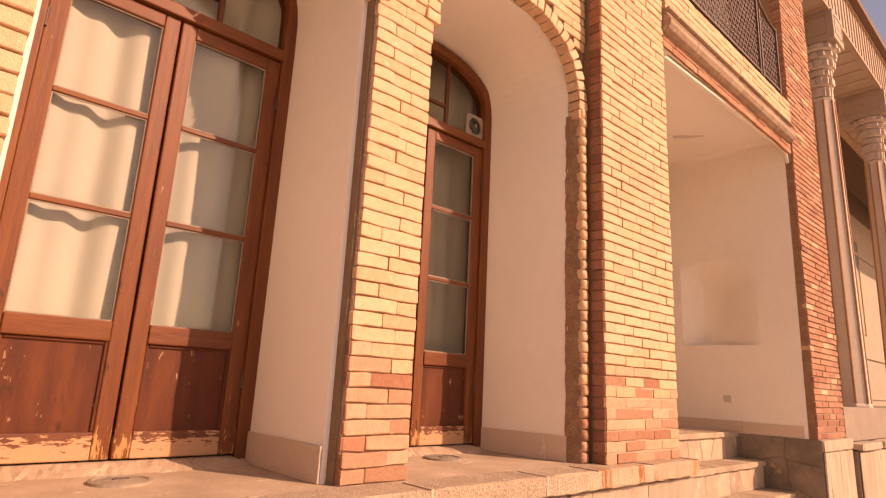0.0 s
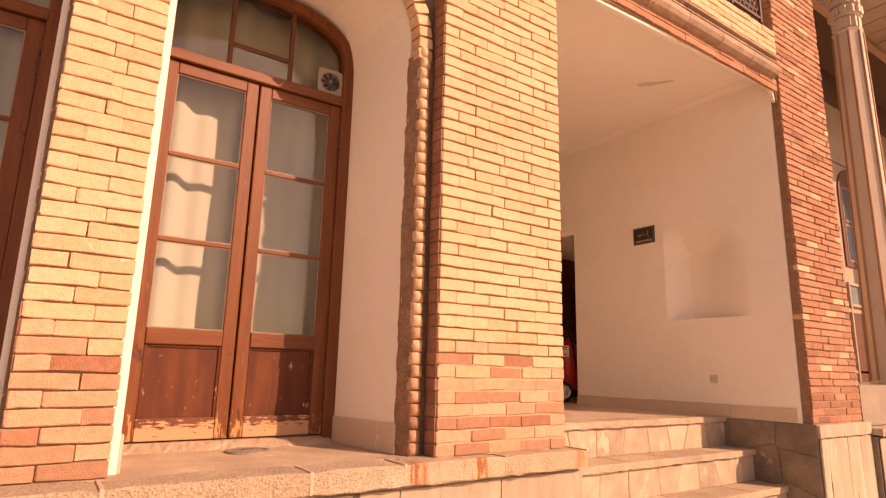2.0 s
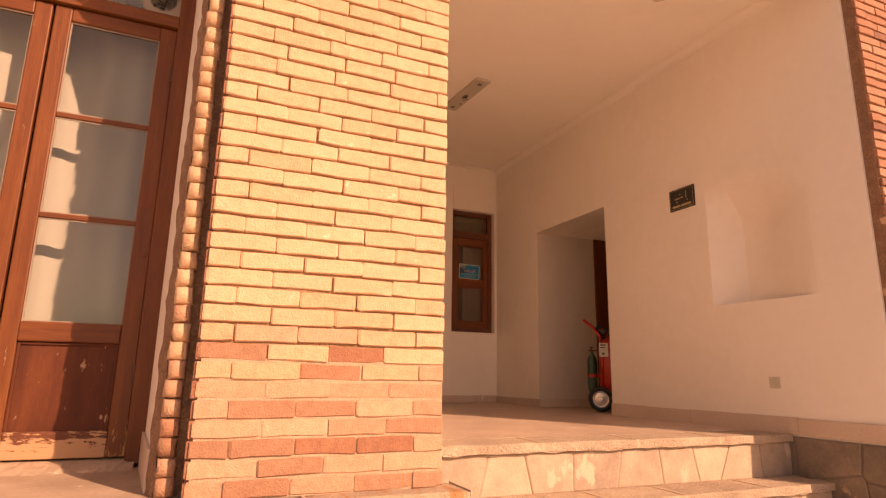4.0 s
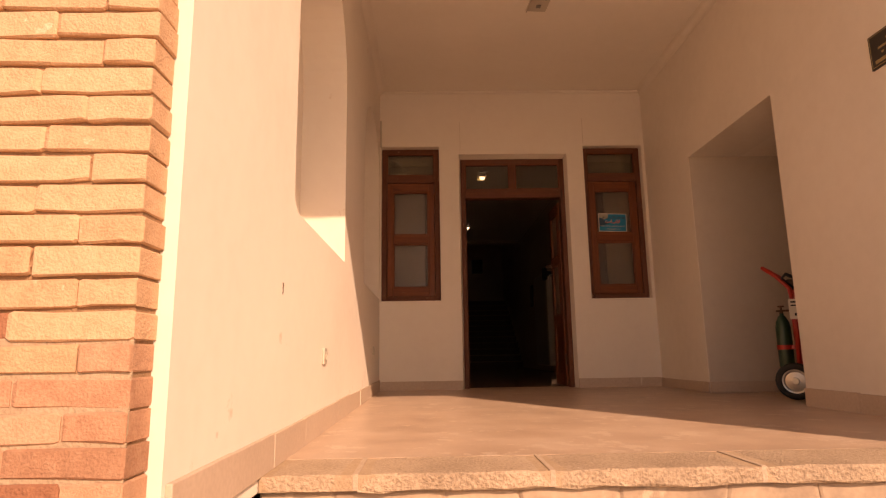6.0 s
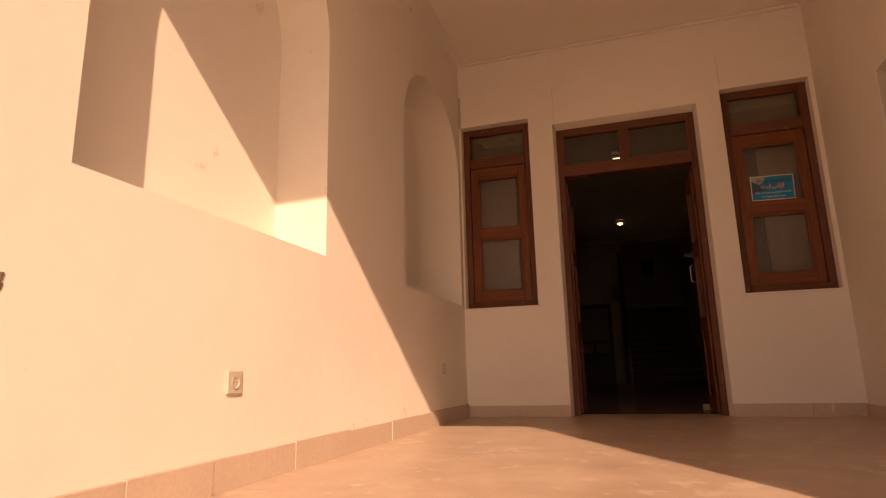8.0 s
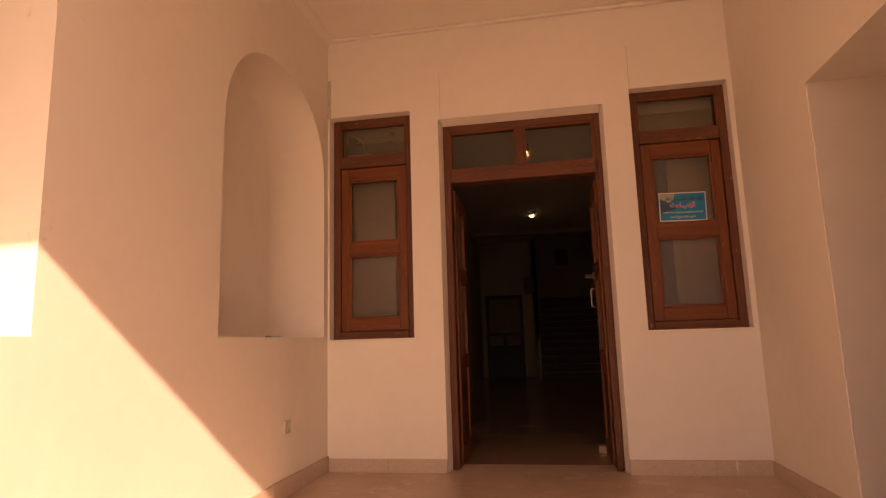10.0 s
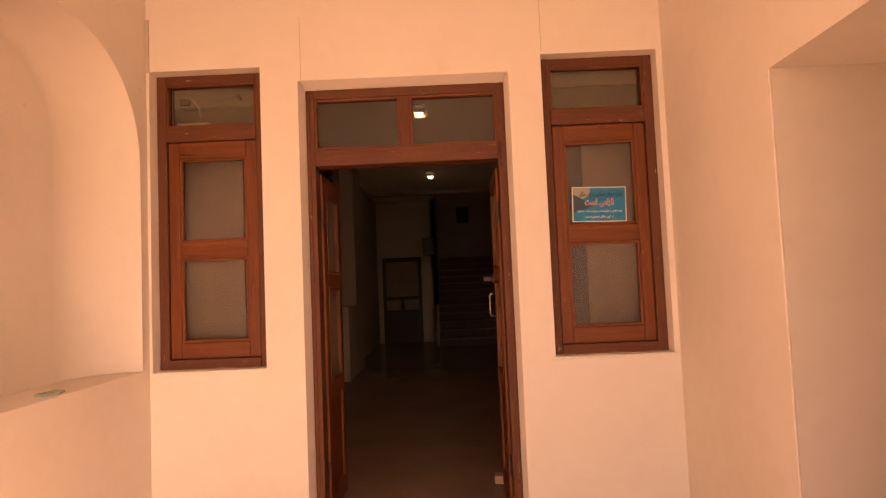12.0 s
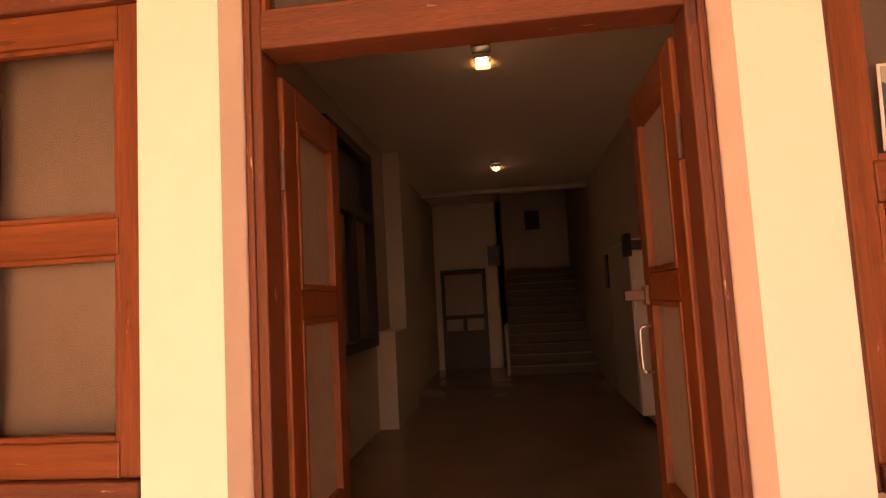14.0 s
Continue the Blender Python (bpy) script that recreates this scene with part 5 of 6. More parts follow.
def column(x):
    c = new("column")
    c.location = (x, 0.33, 0.33)
    H = 4.72
    bm = bmesh.new()
    prof = [(0.235, 0.0), (0.235, 0.02), (0.215, 0.05), (0.17, H - 0.05), (0.185, H)]
    lathe(bm, prof, 8, Matrix.Rotation(math.pi / 8, 4, "Z"))
    part("shaft", bm, STUCCO, c)
    for i in range(8):
        a = math.pi / 8 + math.tau * i / 8
        bm = bmesh.new()
        tube(bm, [(0.214 * math.cos(a), 0.214 * math.sin(a), 0.05), (0.172 * math.cos(a), 0.172 * math.sin(a), H - 0.05)], 0.016, 6)
        part("rib", bm, RIB, c)
    bm = bmesh.new()
    for k, (r, z0, z1) in enumerate(((0.13, 0.0, 0.20), (0.165, 0.20, 0.36), (0.145, 0.36, 0.50), (0.20, 0.50, 0.66), (0.235, 0.66, 0.78), (0.28, 0.78, 0.90))):
        lathe_pts = [(r * 0.9, H + z0), (r, H + z0 + 0.03), (r, H + z1 - 0.02), (r * 0.92, H + z1)]
        lathe(bm, lathe_pts, 12)
        for i in range(12):
            a = math.tau * (i + 0.5 * (k % 2)) / 12
            cx, cy = r * math.cos(a), r * math.sin(a)
            solid(bm, cx - 0.035, cx + 0.035, cy - 0.035, cy + 0.035, H + z0 + 0.02, H + z1 - 0.03)
    part("capital", bm, STUCCO, c, "stalactite capital of pale stucco")
    boxes("impost_block", PALE, c, (-0.27, 0.27, -0.33, 0.45, H + 0.90, H + 1.42), bevel=0.012)
    boxes("impost_panel", TAN, c, (-0.2, 0.2, -0.338, -0.331, H + 1.0, H + 1.012), (-0.2, 0.2, -0.338, -0.331, H + 1.32, H + 1.332), (-0.2, -0.188, -0.338, -0.331, H + 1.012, H + 1.32), (0.188, 0.2, -0.338, -0.331, H + 1.012, H + 1.32),
          (-0.278, -0.271, -0.24, 0.36, H + 1.0, H + 1.012), (-0.278, -0.271, -0.24, 0.36, H + 1.32, H + 1.332), (-0.278, -0.271, -0.24, -0.228, H + 1.012, H + 1.32), (-0.278, -0.271, 0.348, 0.36, H + 1.012, H + 1.32))
    boxes("rosette", TAN, c, (-0.276, -0.271, 0.02, 0.10, H + 1.13, H + 1.20), (-0.04, 0.04, -0.336, -0.331, H + 1.13, H + 1.20), bevel=0.002)
    return tagged(c, "slender octagonal stucco column with a stalactite capital", "column", "colonnade columns")


c1 = column(5.95)
for k in (1, 2, 3):
    copy_thing(c1, pose(5.95 + 3.45 * k, 0.33, 0.33))
en = structure(new("roof_entablature"), "pale slatted timber eaves over the colonnade", "eaves")
boxes("fascia", PALE, en, (4.1, 40, 0.06, 0.10, 6.45, 7.35))
for i in range(90):
    x = 4.2 + 0.2 * i
    boxes("slat", TAN, en, (x, x + 0.035, 0.045, 0.059, 6.50, 7.30))
boxes("fascia_rail", TAN, en, (4.1, 40, 0.03, 0.059, 6.44, 6.50), (4.1, 40, 0.03, 0.059, 7.30, 7.36))
boxes("soffit", PALE, en, (4.1, 40, 0.10, 1.05, 6.47, 6.52))
for i in range(60):
    x = 4.3 + 0.42 * i
    boxes("soffit_batten", TAN, en, (x, x + 0.02, 0.11, 1.04, 6.455, 6.469))
boxes("inner_beam", TAN, en, (4.1, 40, 1.05, 1.17, 6.40, 6.60))
boxes("roof_edge", ROOF, en, (4.1, 40, -0.08, 0.5, 7.365, 7.50))
structure(boxes("roof_colonnade", ROOF, None, (4.1, 40, 0.5, 3.2, 7.2, 7.5)), "brown timber roof over the colonnade", "roof")
structure(boxes("wall_colonnade", PALE, None, (4.1, 40, 2.6, 2.8, -0.06, 7.2)), "pale stucco rear wall of the colonnade", "wall")
structure(boxes("wall_colonnade_brick", ROOF, None, (4.1, 40, 2.57, 2.597, 6.40, 7.19)), "dark red upper wall under the eaves", "wall")
BLUEPAINT = material("faded_mural_paint", [(0.05, 0.08, 0.13), (0.14, 0.16, 0.18), (0.30, 0.20, 0.11)], 0.7, 9, 40, 0.05)
OCHRE = material("ochre_frame_paint", [(0.34, 0.20, 0.06), (0.42, 0.27, 0.10)], 0.7, 6, 60, 0.05)
pw = new("window_4")
pw.location = (11.75, 2.6, 0.95)
bm = bmesh.new()
extrude(bm, [(-0.7, 1.75)] + arch(0, 0.7, 3.4, 0.6, 2) + [(0.7, 1.75)], "y", -0.03, -0.002)
part("leaf", bm, WOOD_FRAME, pw)
for z0, z1 in ((1.9, 2.65), (2.78, 3.5)):
    boxes("pane", BLACKISH, pw, (-0.55, -0.06, -0.036, -0.031, z0, z1), (0.06, 0.55, -0.036, -0.031, z0, z1))
    boxes("pane_bead", PALE, pw, (-0.57, -0.55, -0.04, -0.031, z0, z1), (-0.06, -0.04, -0.04, -0.031, z0, z1), (-0.55, -0.06, -0.04, -0.031, z1, z1 + 0.02), (-0.55, -0.06, -0.04, -0.031, z0 - 0.02, z0))
structure(pw, "arched dark timber window behind the columns", "window")
mural = new("mural_panel")
mural.location = (12.35, 2.6, 0.72)
boxes("painting", BLUEPAINT, mural, (-0.4, 0.4, -0.012, -0.002, 0.35, 1.56))
boxes("frame", OCHRE, mural, (-0.44, -0.4, -0.02, -0.002, 0.31, 1.6), (0.4, 0.44, -0.02, -0.002, 0.31, 1.6), (-0.4, 0.4, -0.02, -0.002, 1.56, 1.6), (-0.4, 0.4, -0.02, -0.002, 0.31, 0.35))
tagged(mural, "faded blue and brown painted wall panel in a frame", "wall painting")
pd = new("door_5")
pd.location = (11.42, 2.6, 0.33)
boxes("leaf", WOOD_FRAME, pd, (-0.42, 0.35, -0.04, -0.004, 0.0, 1.52))
boxes("door_frame", PALE, pd, (0.35, 0.41, -0.06, -0.002, 0.0, 2.02), (-0.48, -0.42, -0.06, -0.002, 0.0, 2.02), (-0.42, 0.35, -0.06, -0.002, 1.96, 2.02), (-0.42, 0.35, -0.06, -0.002, 1.52, 1.58), bevel=0.006)
boxes("fanlight_panel", BLUEPAINT, pd, (-0.42, 0.35, -0.03, -0.004, 1.58, 1.96))
structure(pd, "low dark timber door with a painted panel above", "door")
nc = new("wall_niche_panel")
nc.location = (16.8, 2.6, 0.85)
boxes("spandrel", BLUEPAINT, nc, (-1.3, 1.3, -0.012, -0.002, 1.6, 4.6))
bm = bmesh.new()
extrude(bm, [(-1.15, 1.62)] + arch(0, 1.15, 3.2, 1.25, 1.7) + [(1.15, 1.62)], "y", -0.03, -0.012)
part("arch_field", bm, PALE, nc)
boxes("frame", OCHRE, nc, (-1.4, -1.3, -0.03, -0.002, 1.6, 4.7), (1.3, 1.4, -0.03, -0.002, 1.6, 4.7), (-1.3, 1.3, -0.03, -0.002, 4.6, 4.7))
tagged(nc, "pale arched wall field with blue spandrels and an ochre frame", "wall panel")
structure(boxes("trim_colonnade", PALE, None, (4.1, 40, 2.55, 2.596, 1.72, 1.80), (4.1, 40, 2.55, 2.596, 5.0, 5.12), (4.1, 40, 2.56, 2.596, 0.50, 0.56), bevel=0.01), "stucco string courses on the rear wall", "trim")

# ---- stones of steps and terrace ----
STONE_RUST = flecks(flecks(material("rust_streaked_stone", [(0.28, 0.19, 0.125), (0.42, 0.30, 0.20), (0.54, 0.40, 0.28)], 0.85, 5, 90, 0.9, spread=0.14, relief=0.016), (0.42, 0.20, 0.09), 0.53, 4, (2.2, 0.6, 0.5), 6), (0.34, 0.115, 0.04), 0.585, 6, (2.6, 0.8, 0.3), 6)


def stone(parent, name, x0, x1, y0, y1, z0, z1, mat, seed, bevel=0.006):
    """A worn block, chamfered and uneven along its length."""
    rnd = random.Random(seed)
    bm = bmesh.new()
    n = max(3, int((x1 - x0) / 0.07))
    rings = []
    for i in range(n + 1):
        end = bevel if i in (0, n) else 0.0
        x = x0 + (x1 - x0) * i / n
        pts = [(y0 + bevel, z0 + end), (y1 - bevel, z0 + end), (y1 - end, z0 + bevel), (y1 - end, z1 - bevel), (y1 - bevel, z1 - end), (y0 + bevel, z1 - end), (y0 + end, z1 - bevel), (y0 + end, z0 + bevel)]
        loose = min(0.004, (y1 - y0) * 0.1)
        rings.append([bm.verts.new((x, y + rnd.uniform(-1, 1) * loose, z + rnd.uniform(-1, 1) * (0.0015 if z > (z0 + z1) / 2 else 0.005))) for y, z in pts])
    for p, q in zip(rings, rings[1:]):
        for k in range(8):
            bm.faces.new((p[k], q[k], q[(k + 1) % 8], p[(k + 1) % 8]))
    bm.faces.new(rings[0])
    bm.faces.new(rings[-1][::-1])
    return done(name, bm, mat, parent)


STONE_FLAG = flecks(material("veined_flagstone", [(0.29, 0.205, 0.15), (0.43, 0.31, 0.22), (0.54, 0.40, 0.29)], 0.85, 6, 60, 0.5, spread=0.28, coarse=0.75), (0.53, 0.40, 0.29), 0.60, 7, (1, 1, 0.5), 8)
STONE_FLAG_DARK = flecks(material("stained_flagstone", [(0.10, 0.072, 0.055), (0.19, 0.14, 0.10), (0.30, 0.215, 0.155)], 0.7, 6, 60, 0.5, spread=0.3, coarse=0.75), (0.42, 0.28, 0.18), 0.66, 6, (1, 1, 0.7), 6)
STONE_STREAK = flecks(flecks(material("rain_streaked_stone", [(0.25, 0.185, 0.135), (0.39, 0.29, 0.21), (0.53, 0.41, 0.31)], 0.9, 2.5, 60, 0.6, spread=0.2, coarse=0.75, stretch=(3, 3, 0.6)), (0.11, 0.08, 0.06), 0.64, 5, (2.5, 2.5, 0.25), 7), (0.56, 0.45, 0.35), 0.66, 6, (2, 2, 0.5), 7)
PALE_JOINT = material("pale_joint_mortar", [(0.38, 0.27, 0.19), (0.54, 0.41, 0.31)], 0.95, 10, 90, 0.6)


def flags(parent, name, w, h, count, seed, put, mat, gap=0.010, thick=0.010):
    """Irregular flat stones fitted together over a field w by h; put() turns (across, up, out) into a place."""
    rnd = random.Random(seed)
    cols = max(1, round(math.sqrt(count * w / h)))
    rows = max(1, round(count / cols))
    seeds = [((i + 0.5 + rnd.uniform(-0.27, 0.27)) * w / cols, (k + 0.5 + rnd.uniform(-0.27, 0.27)) * h / rows) for i in range(cols) for k in range(rows)]
    for a in seeds:
        poly = [(0, 0), (w, 0), (w, h), (0, h)]
        for b in seeds:
            if b is a:
                continue
            nx, ny = b[0] - a[0], b[1] - a[1]
            length = math.hypot(nx, ny)
            nx, ny = nx / length, ny / length
            limit = (a[0] + b[0]) / 2 * nx + (a[1] + b[1]) / 2 * ny - gap / 2
            cut = []
            for p, q in zip(poly, poly[1:] + poly[:1]):
                dp, dq = p[0] * nx + p[1] * ny - limit, q[0] * nx + q[1] * ny - limit
                if dp <= 0:
                    cut.append(p)
                if dp * dq < 0:
                    t = dp / (dp - dq)
                    cut.append((p[0] + (q[0] - p[0]) * t, p[1] + (q[1] - p[1]) * t))
            poly = cut
        if len(poly) < 3:
            continue
        cx, cy = sum(p[0] for p in poly) / len(poly), sum(p[1] for p in poly) / len(poly)
        bm = bmesh.new()
        tilt = thick + rnd.uniform(-0.002, 0.002)
        base = [bm.verts.new(put(x, y, 0.0)) for x, y in poly]
        rim = [bm.verts.new(put(x, y, tilt - 0.004)) for x, y in poly]
        face = [bm.verts.new(put(cx + (x - cx) * 0.94, cy + (y - cy) * 0.94, tilt)) for x, y in poly]
        m = len(poly)
        for i in range(m):
            j = (i + 1) % m
            bm.faces.new((base[i], base[j], rim[j], rim[i]))
            bm.faces.new((rim[i], rim[j], face[j], face[i]))
        bm.faces.new(face)
        done(name, bm, mat, parent)


rnd = random.Random(11)
for n, (z, y) in enumerate(STEPS):
    back = 1.09 if n == 0 else STEPS[n - 1][1] + 0.05
    boxes("pointing", MORTAR, steps, (0.004, RIGHT - 0.016, y + 0.004, back - 0.002, z - 0.05, z - 0.002))
    joints = [0.0, 0.31, 0.945, 1.635, 2.33, RIGHT - 0.013] if n == 0 else [0.0, 0.52 + 0.1 * n, 1.22, 1.83 - 0.1 * n, 2.44, RIGHT - 0.013]
    for x, e in zip(joints, joints[1:]):
        stone(steps, "tread_slab", x + 0.006, e - 0.006, y, back, z - 0.055, z + 0.001, STONE_PITTED, int(x * 100) + n, 0.006)
        boxes("joint", PALE_JOINT, steps, (e - 0.009, e + 0.009 if e < 3 else e, y + 0.003, back - 0.003, z - 0.05, z + 0.0022), bevel=0.002)
    low = max(z - 0.28, GROUND_Z)
    boxes("riser_bed", PALE_JOINT, steps, (0.003, RIGHT - 0.016, y + 0.034, y + 0.05, low, z - 0.056))
    flags(steps, "riser_stone", RIGHT - 0.02, z - 0.058 - low, 7, 31 + n, lambda u, v, d, y=y, low=low: (0.003 + u, y + 0.034 - d, low + v), STONE_FLAG, 0.006, 0.006)
x, n = -6.0, 0
rnd = random.Random(5)
wt_ = bpy.data.objects["wall_terrace"]
while x < 0.03:
    e = min(x + rnd.uniform(0.45, 0.8), 0.055)
    if 0.055 - e < 0.25:
        e = 0.055
    stone(floor_t, "edge_slab", x + 0.003, e - 0.003, -0.10, 0.11, -0.15, TERRACE + 0.002, STONE_RUST if e > -0.6 else STONE_PITTED, n, 0.008)
    boxes("joint", PALE_JOINT, floor_t, (e - 0.008, min(e + 0.008, 0.055), -0.094, 0.108, -0.144, TERRACE + 0.0015), bevel=0.003)
    stone(wt_, "wall_stone", x + 0.003, e - 0.003, -0.055, -0.035, GROUND_Z, -0.165, STONE_STREAK, n + 50, 0.006)
    x, n = e, n + 1
    if e >= 0.055:
        break
wp_ = bpy.data.objects["wall_plinth"]
for i, (x0, x1) in enumerate(((3.045, 3.16), (3.165, 3.55), (3.555, 3.82), (3.825, 4.09))):
    stone(wp_, "wall_stone", x0, x1, -0.06, -0.032, GROUND_Z, -0.135, STONE_STREAK, 80 + i, 0.006)
for i, (x0, x1) in enumerate(((3.04, 3.5), (3.505, 4.095))):
    stone(wp_, "edge_slab", x0, x1, -0.065, 0.10, -0.13, -0.013, STONE_STREAK, 90 + i, 0.008)
flags(wp_, "side_stone", 0.80, -0.018 - GROUND_Z, 6, 77, lambda u, v, d: (RIGHT - 0.0112 - d, -0.028 + u, GROUND_Z + v), STONE_FLAG_DARK, 0.007, 0.011)
x = 4.1
wl_ = bpy.data.objects["wall_ledge"]
for i in range(16):
    e = x + rnd.uniform(0.3, 0.6)
    stone(wl_, "wall_stone", x, e - 0.004, -0.125, -0.102, GROUND_Z, -0.165, STONE_STREAK, 120 + i, 0.006)
    if i % 2 == 0:
        stone(wl_, "edge_slab", x, x + 0.9, -0.16, -0.003, -0.15, -0.065, STONE_STREAK, 150 + i, 0.010)
    x = e

# ---- bricks ----
BRICK_ORANGE = material("orange_brick", [(0.48, 0.26, 0.145), (0.59, 0.35, 0.205), (0.66, 0.425, 0.265)], 0.9, 26, 170, 0.9, spread=0.25, world_size=True, relief=0.009, coarse=0.6)
BRICK_SALMON = material("salmon_brick", [(0.28, 0.13, 0.075), (0.385, 0.19, 0.112), (0.47, 0.27, 0.17)], 0.9, 26, 170, 0.9, spread=0.22, world_size=True, relief=0.009, coarse=0.6)
BRICK_ROSE = material("rosy_brick", [(0.42, 0.205, 0.122), (0.52, 0.285, 0.176), (0.58, 0.355, 0.23)], 0.9, 26, 170, 0.9, spread=0.3, world_size=True, relief=0.009, coarse=0.6)
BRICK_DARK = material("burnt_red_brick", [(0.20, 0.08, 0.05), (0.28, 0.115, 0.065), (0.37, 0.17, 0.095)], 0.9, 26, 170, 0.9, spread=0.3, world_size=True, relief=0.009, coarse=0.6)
PITCH, THICK, LONG = 0.0655, 0.0572, 0.226
KINDS = {"yellow": BRICK_YELLOW, "orange": BRICK_ORANGE, "red": BRICK_RED, "salmon": BRICK_SALMON, "rose": BRICK_ROSE, "dark": BRICK_DARK}
MESHES = {}


def brick_mesh(kind, variant):
    """A hand-made brick 1 long, lumpy and worn at its edges; its object scales it."""
    if (kind, variant) not in MESHES:
        rnd = random.Random(variant * 17 + 3)
        bm = bmesh.new()
        j = lambda k: rnd.uniform(-k, k)
        rows = []
        for x, small in ((-0.5 + j(0.012), 0.88 + j(0.05)), (-0.472 + j(0.012), 0.99), (rnd.uniform(-0.25, 0.25), 1.0), (0.472 + j(0.012), 0.99), (0.5 + j(0.012), 0.88 + j(0.05))):
            lo, hi = (-0.5 + j(0.06)) * small, (0.5 + j(0.05)) * small
            out = 0.02 + j(0.025) + (0.035 if small < 0.95 else 0)
            pts = ((1.0, lo), (out + 0.05, lo), (out, lo + 0.06 + j(0.03)), (out, hi - 0.06 + j(0.03)), (out + 0.05, hi), (1.0, hi))
            rows.append([bm.verts.new((x, y, z)) for y, z in pts])
        for p, q in zip(rows, rows[1:]):
            for k in range(5):
                bm.faces.new((p[k], q[k], q[k + 1], p[k + 1]))
        bm.faces.new(rows[0])
        bm.faces.new(rows[-1][::-1])
        bmesh.ops.recalc_face_normals(bm, faces=bm.faces)
        me = bpy.data.meshes.new("brick")
        bm.to_mesh(me)
        bm.free()
        me.materials.append(KINDS[kind])
        MESHES[kind, variant] = me
    return MESHES[kind, variant]


def nub_mesh(kind, variant):
    """A rounded brick end, weathered to a knob."""
    if ("nub", kind, variant) not in MESHES:
        rnd = random.Random(variant * 29 + 7)
        bm = bmesh.new()
        steps_ = (-0.5, -0.41, 0.0, 0.41, 0.5)
        rows = []
        for u in steps_:
            line = []
            for v in steps_:
                edge = max(abs(u), abs(v)) > 0.45
                far = 0.20 if edge else 0.05 if abs(u) > 0.3 and abs(v) > 0.3 else 0.02 if max(abs(u), abs(v)) > 0.3 else 0.0
                line.append(bm.verts.new((u + rnd.uniform(-0.05, 0.05), far + rnd.uniform(-0.03, 0.03), v + rnd.uniform(-0.04, 0.04))))
            rows.append(line)
        for p, q in zip(rows, rows[1:]):
            for k in range(4):
                bm.faces.new((p[k], q[k], q[k + 1], p[k + 1])).smooth = True
        rim = [rows[i][0] for i in range(5)] + [rows[4][k] for k in range(1, 5)] + [rows[i][4] for i in range(3, -1, -1)] + [rows[0][k] for k in range(3, 0, -1)]
        back = [bm.verts.new((v.co.x, 1.0, v.co.z)) for v in rim]
        for i in range(len(rim)):
            j = (i + 1) % len(rim)
            bm.faces.new((rim[i], rim[j], back[j], back[i]))
        bmesh.ops.recalc_face_normals(bm, faces=bm.faces)
        me = bpy.data.meshes.new("brick")
        bm.to_mesh(me)
        bm.free()
        me.materials.append(KINDS[kind])
        MESHES["nub", kind, variant] = me
    return MESHES["nub", kind, variant]


brick_rnd = random.Random(21)


def lay(parent, kind, cx, y, cz, length, depth=0.10, thick=THICK, turn=0.0, sink=0.0):
    ob = new("brick", brick_mesh(kind, brick_rnd.randrange(24)))
    ob.parent = parent
    out = brick_rnd.uniform(-0.0035, 0.0035)
    ob.matrix_basis = Matrix.LocRotScale((cx, y + out + sink, cz), Euler((0, turn + brick_rnd.uniform(-0.006, 0.006), brick_rnd.uniform(-0.01, 0.01))), (length, depth, thick))


def lay_side(parent, kind, x, y, cz, length, depth=0.03):
    """A brick whose face looks along the facade, on the flank of a pier."""
    ob = new("brick", brick_mesh(kind, brick_rnd.randrange(24)))
    ob.parent = parent
    ob.matrix_basis = Matrix.LocRotScale((x + brick_rnd.uniform(-0.003, 0.003), y, cz), Euler((0, brick_rnd.uniform(-0.01, 0.01), -math.pi / 2)), (length, depth, THICK))


def pick(z, mode):
    r = brick_rnd.random()
    if mode == "yellow":
        if z < 0.36:
            return "salmon" if r < 0.2 else "red" if r < 0.26 else "rose"
        if z < 0.50:
            return "red" if r < 0.05 else "salmon" if r < 0.10 else "rose" if r < 0.66 else "orange"
        if z < 0.70:
            return "rose" if r < 0.14 else "orange" if r < 0.5 else "yellow"
        return "orange" if r < 0.025 else "yellow"
    if mode == "red":
        if z < 0.42:
            return "dark" if r < 0.5 else "red" if r < 0.85 else "salmon"
        return "salmon" if r < 0.36 else "red" if r < 0.84 else "orange" if r < 0.88 else "dark"
    return "red" if r < 0.6 else "salmon"


def courses(parent, x0, x1, z0, z1, y, mode, inside=None, depth=0.10):
    n = 0
    z = z0
    while z + PITCH <= z1 + 0.01:
        x = x0
        first = LONG if n % 2 else LONG * (0.5 if brick_rnd.random() < 0.8 else 0.75)
        while x < x1 - 0.005:
            e = min(x + first + brick_rnd.uniform(-0.012, 0.012), x1)
            if x1 - e < 0.05:
                e = x1
            c, zc = (x + e) / 2, z + PITCH / 2
            if inside is None or inside(c, zc):
                lay(parent, pick(zc, mode), c + brick_rnd.uniform(-0.002, 0.002), y, zc, e - x - brick_rnd.uniform(0.000, 0.005), depth, 0.0535 if mode == "red" else 0.0595 if parent is pA else THICK)
            x, first = e, LONG
        z += PITCH
        n += 1


piers = [o for o in scene.collection.objects if o.name.startswith("wall_pier")]
pA, pB, pR, pC = piers
courses(pB, PIER_B[0], PIER_B[1], TERRACE, 4.35, -0.002, "yellow")
courses(pA, PIER_A[0], PIER_A[1], TERRACE, 3.2, 0.115, "yellow", depth=0.08)
courses(pR, PIER_R[0], PIER_R[1], -0.013, 6.4, -0.002, "red", depth=0.12)
courses(pC, -4.5, -4.02, 0.8, 3.3, -0.002, "yellow")
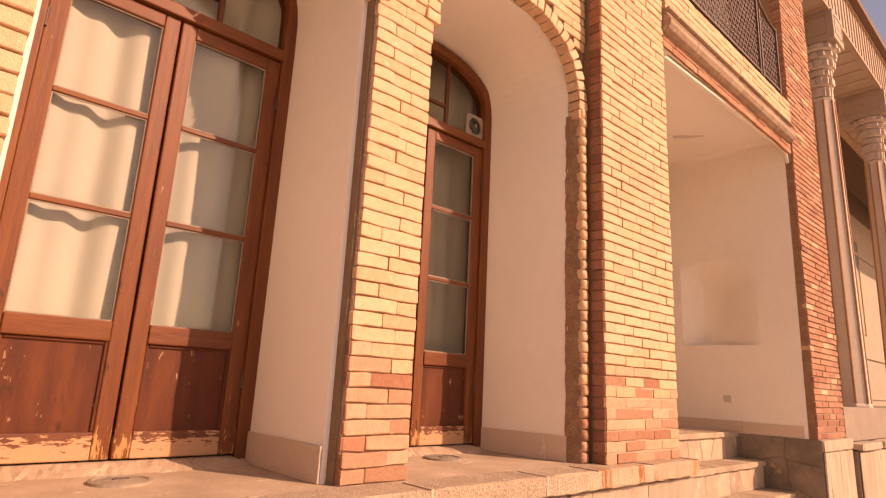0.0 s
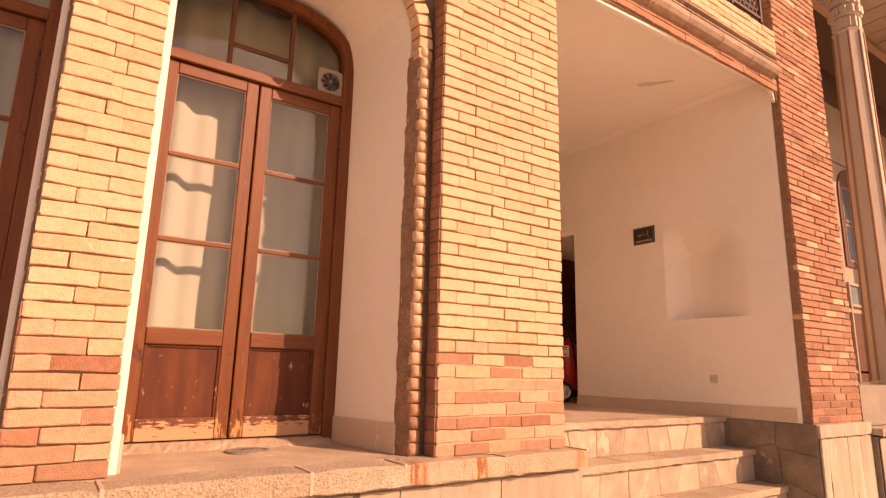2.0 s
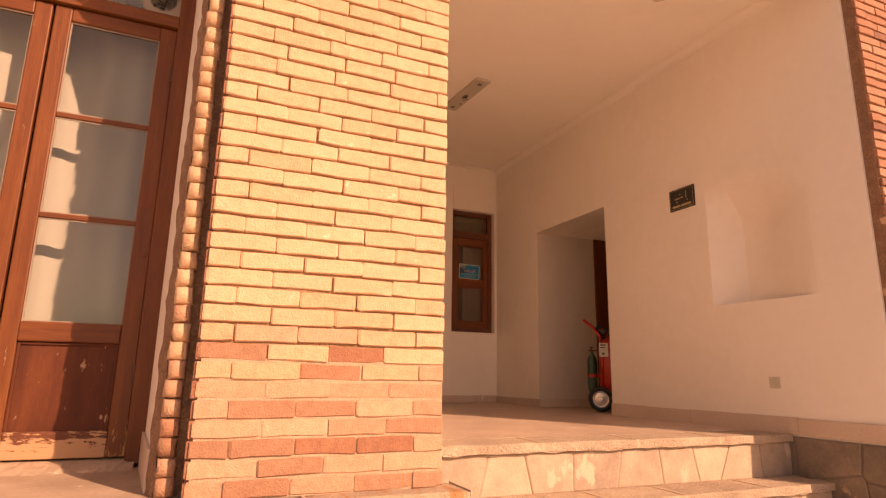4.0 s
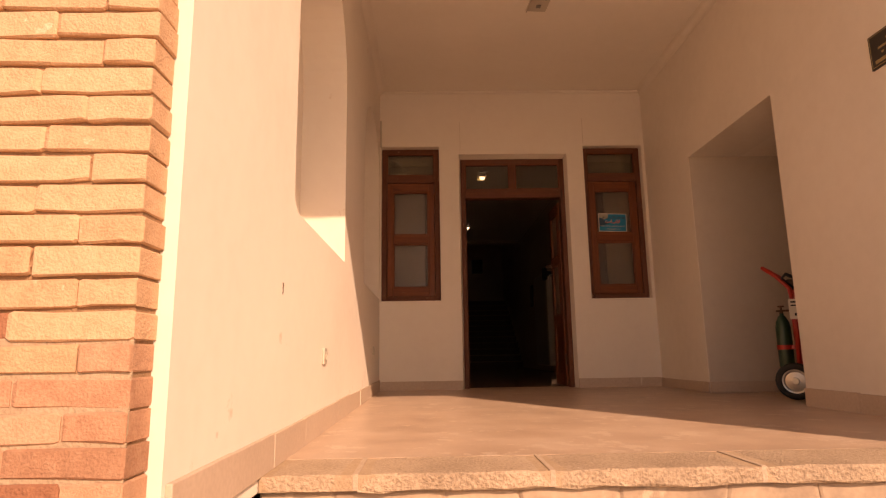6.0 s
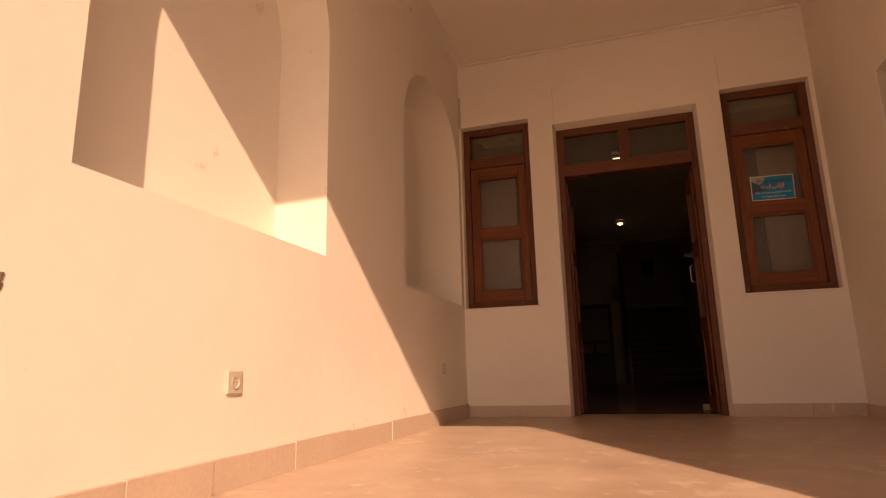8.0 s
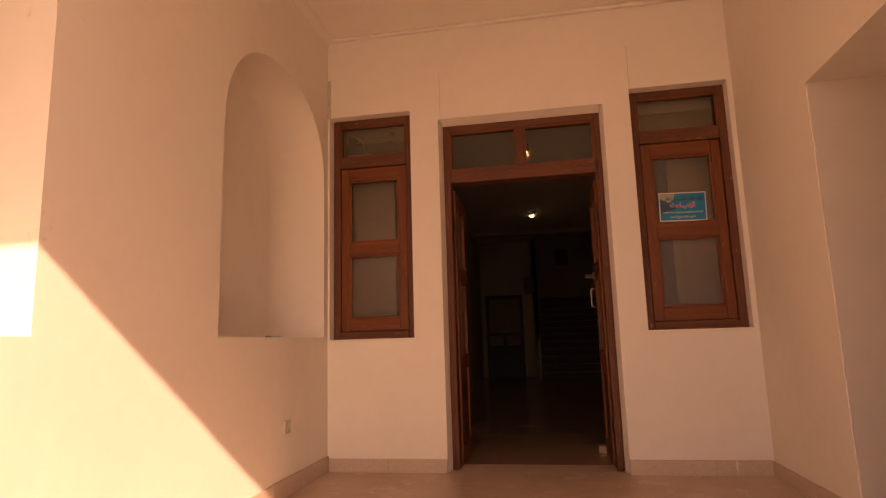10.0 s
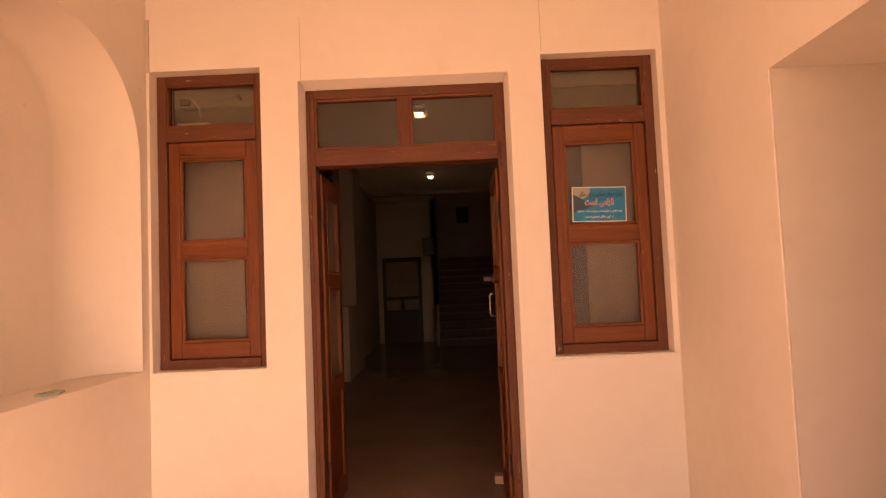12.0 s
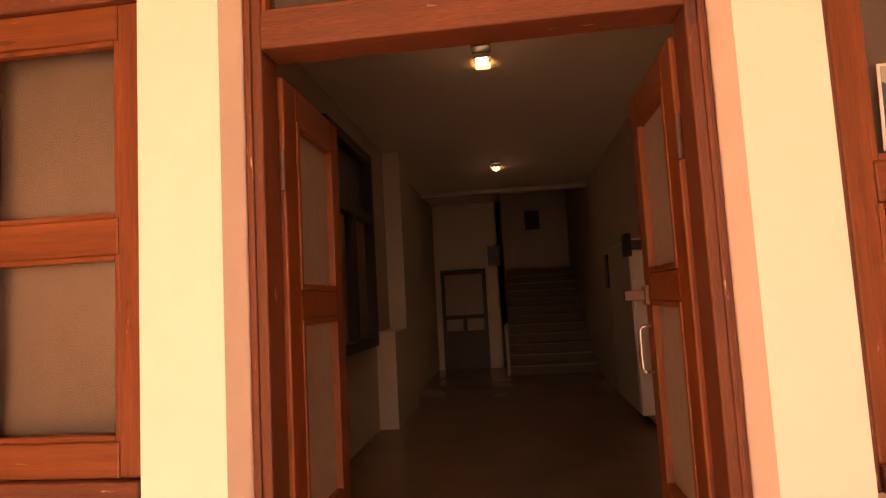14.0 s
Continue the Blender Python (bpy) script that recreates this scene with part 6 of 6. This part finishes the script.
# flush pale pointing between the lowest courses
boxes("pointing", MORTAR, pB, (PIER_B[0] + 0.012, PIER_B[1] - 0.003, 0.0065, 0.012, TERRACE, 0.42))
boxes("pointing", MORTAR_ROSE, pR, (PIER_R[0] + 0.014, PIER_R[1] - 0.003, 0.0075, 0.011, -0.012, 0.30))
# smeared pointing on the pier sides beside the bays, browned to deepen their shade
boxes("side_pointing", SHADED_COAT, pB, (PIER_B[0] - 0.001, PIER_B[0] + 0.012, 0.020, 0.104, TERRACE - 0.02, 3.4))
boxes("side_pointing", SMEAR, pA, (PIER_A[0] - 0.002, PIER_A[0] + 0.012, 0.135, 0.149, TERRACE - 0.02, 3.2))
boxes("side_pointing", SHADED_COAT, pR, (PIER_R[0] - 0.002, PIER_R[0] + 0.013, 0.020, 0.088, -0.012, 3.1))
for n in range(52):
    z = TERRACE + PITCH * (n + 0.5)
    # dark bricks here put the flank's shade into the brick colour
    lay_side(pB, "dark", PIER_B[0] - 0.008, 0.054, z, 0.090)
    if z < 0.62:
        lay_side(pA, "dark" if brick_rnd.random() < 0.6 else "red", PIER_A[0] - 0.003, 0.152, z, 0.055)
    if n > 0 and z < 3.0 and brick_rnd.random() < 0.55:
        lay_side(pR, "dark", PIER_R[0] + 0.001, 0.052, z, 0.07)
# inner order beside the doors, and its arch
skin = bpy.data.objects["wall_brick_back"]
bm = bmesh.new()
rnd = random.Random(9)
rows = []
for i in range(60):
    zz = TERRACE - 0.02 + 2.27 * i / 59
    rows.append([bm.verts.new((x + rnd.uniform(-0.005, 0.005), y + rnd.uniform(-0.005, 0.005), zz)) for x, y in ((-1.036, 0.118), (-1.050, 0.150), (-1.068, 0.212), (-1.046, 0.215), (-1.022, 0.150))])
for p, q in zip(rows, rows[1:]):
    for k in range(4):
        bm.faces.new((p[k], q[k], q[k + 1], p[k + 1]))
# dark strip added to deepen the pier's shadow beside the knobs
boxes("groove_pointing", SHADED_COAT, skin, (-1.03, -0.934, 0.135, 0.149, TERRACE - 0.02, 2.25), label="brown strip darkening the pier's shadow zone")
part("torn_plaster_edge", bm, SHADED_COAT, skin, "ragged brown plaster edge")
z = TERRACE
while z < 2.2:
    zc = z + PITCH / 2
    ob = new("brick", nub_mesh(pick(zc, "yellow"), brick_rnd.randrange(12)))
    ob.parent = skin
    ob.matrix_basis = Matrix.LocRotScale((-1.010 + brick_rnd.uniform(-0.005, 0.005), 0.096 + brick_rnd.uniform(-0.004, 0.004), zc), Euler((0, brick_rnd.uniform(-0.04, 0.04), 0)), (0.060, 0.105, 0.0645))
    z += PITCH
for c, half in BAYS:
    pts = arch(c, half + 0.05, 2.2, 0.63, 2.5, 200)
    run, last = 0.0, pts[0]
    for p in pts[1:]:
        step_ = math.dist(p, last)
        run += step_
        if run > 0.066:
            ang = math.atan2(p[1] - last[1], p[0] - last[0])
            lay(skin, pick(1.5, "yellow"), p[0], 0.104, p[1], 0.060, 0.095, 0.092, -ang)
            run = 0.0
        last = p


def above_arch(x, z):
    for c, half in BAYS:
        u = abs(x - c) / (half + 0.14)
        if u < 1 and z < 2.2 + 0.74 * (1 - u ** 2.5) ** 0.4:
            return False
    return z > 2.25


courses(skin, -2.44, -0.955, 2.25, 3.4, 0.128, "yellow", above_arch, 0.06)
band = bpy.data.objects["wall_band"]


courses(band, 0.0, 3.06, 3.165, 3.298, 0.014, "band", None, 0.03)
courses(band, 0.0, 3.06, 3.485, 3.86, -0.012, "yellow", None, 0.05)
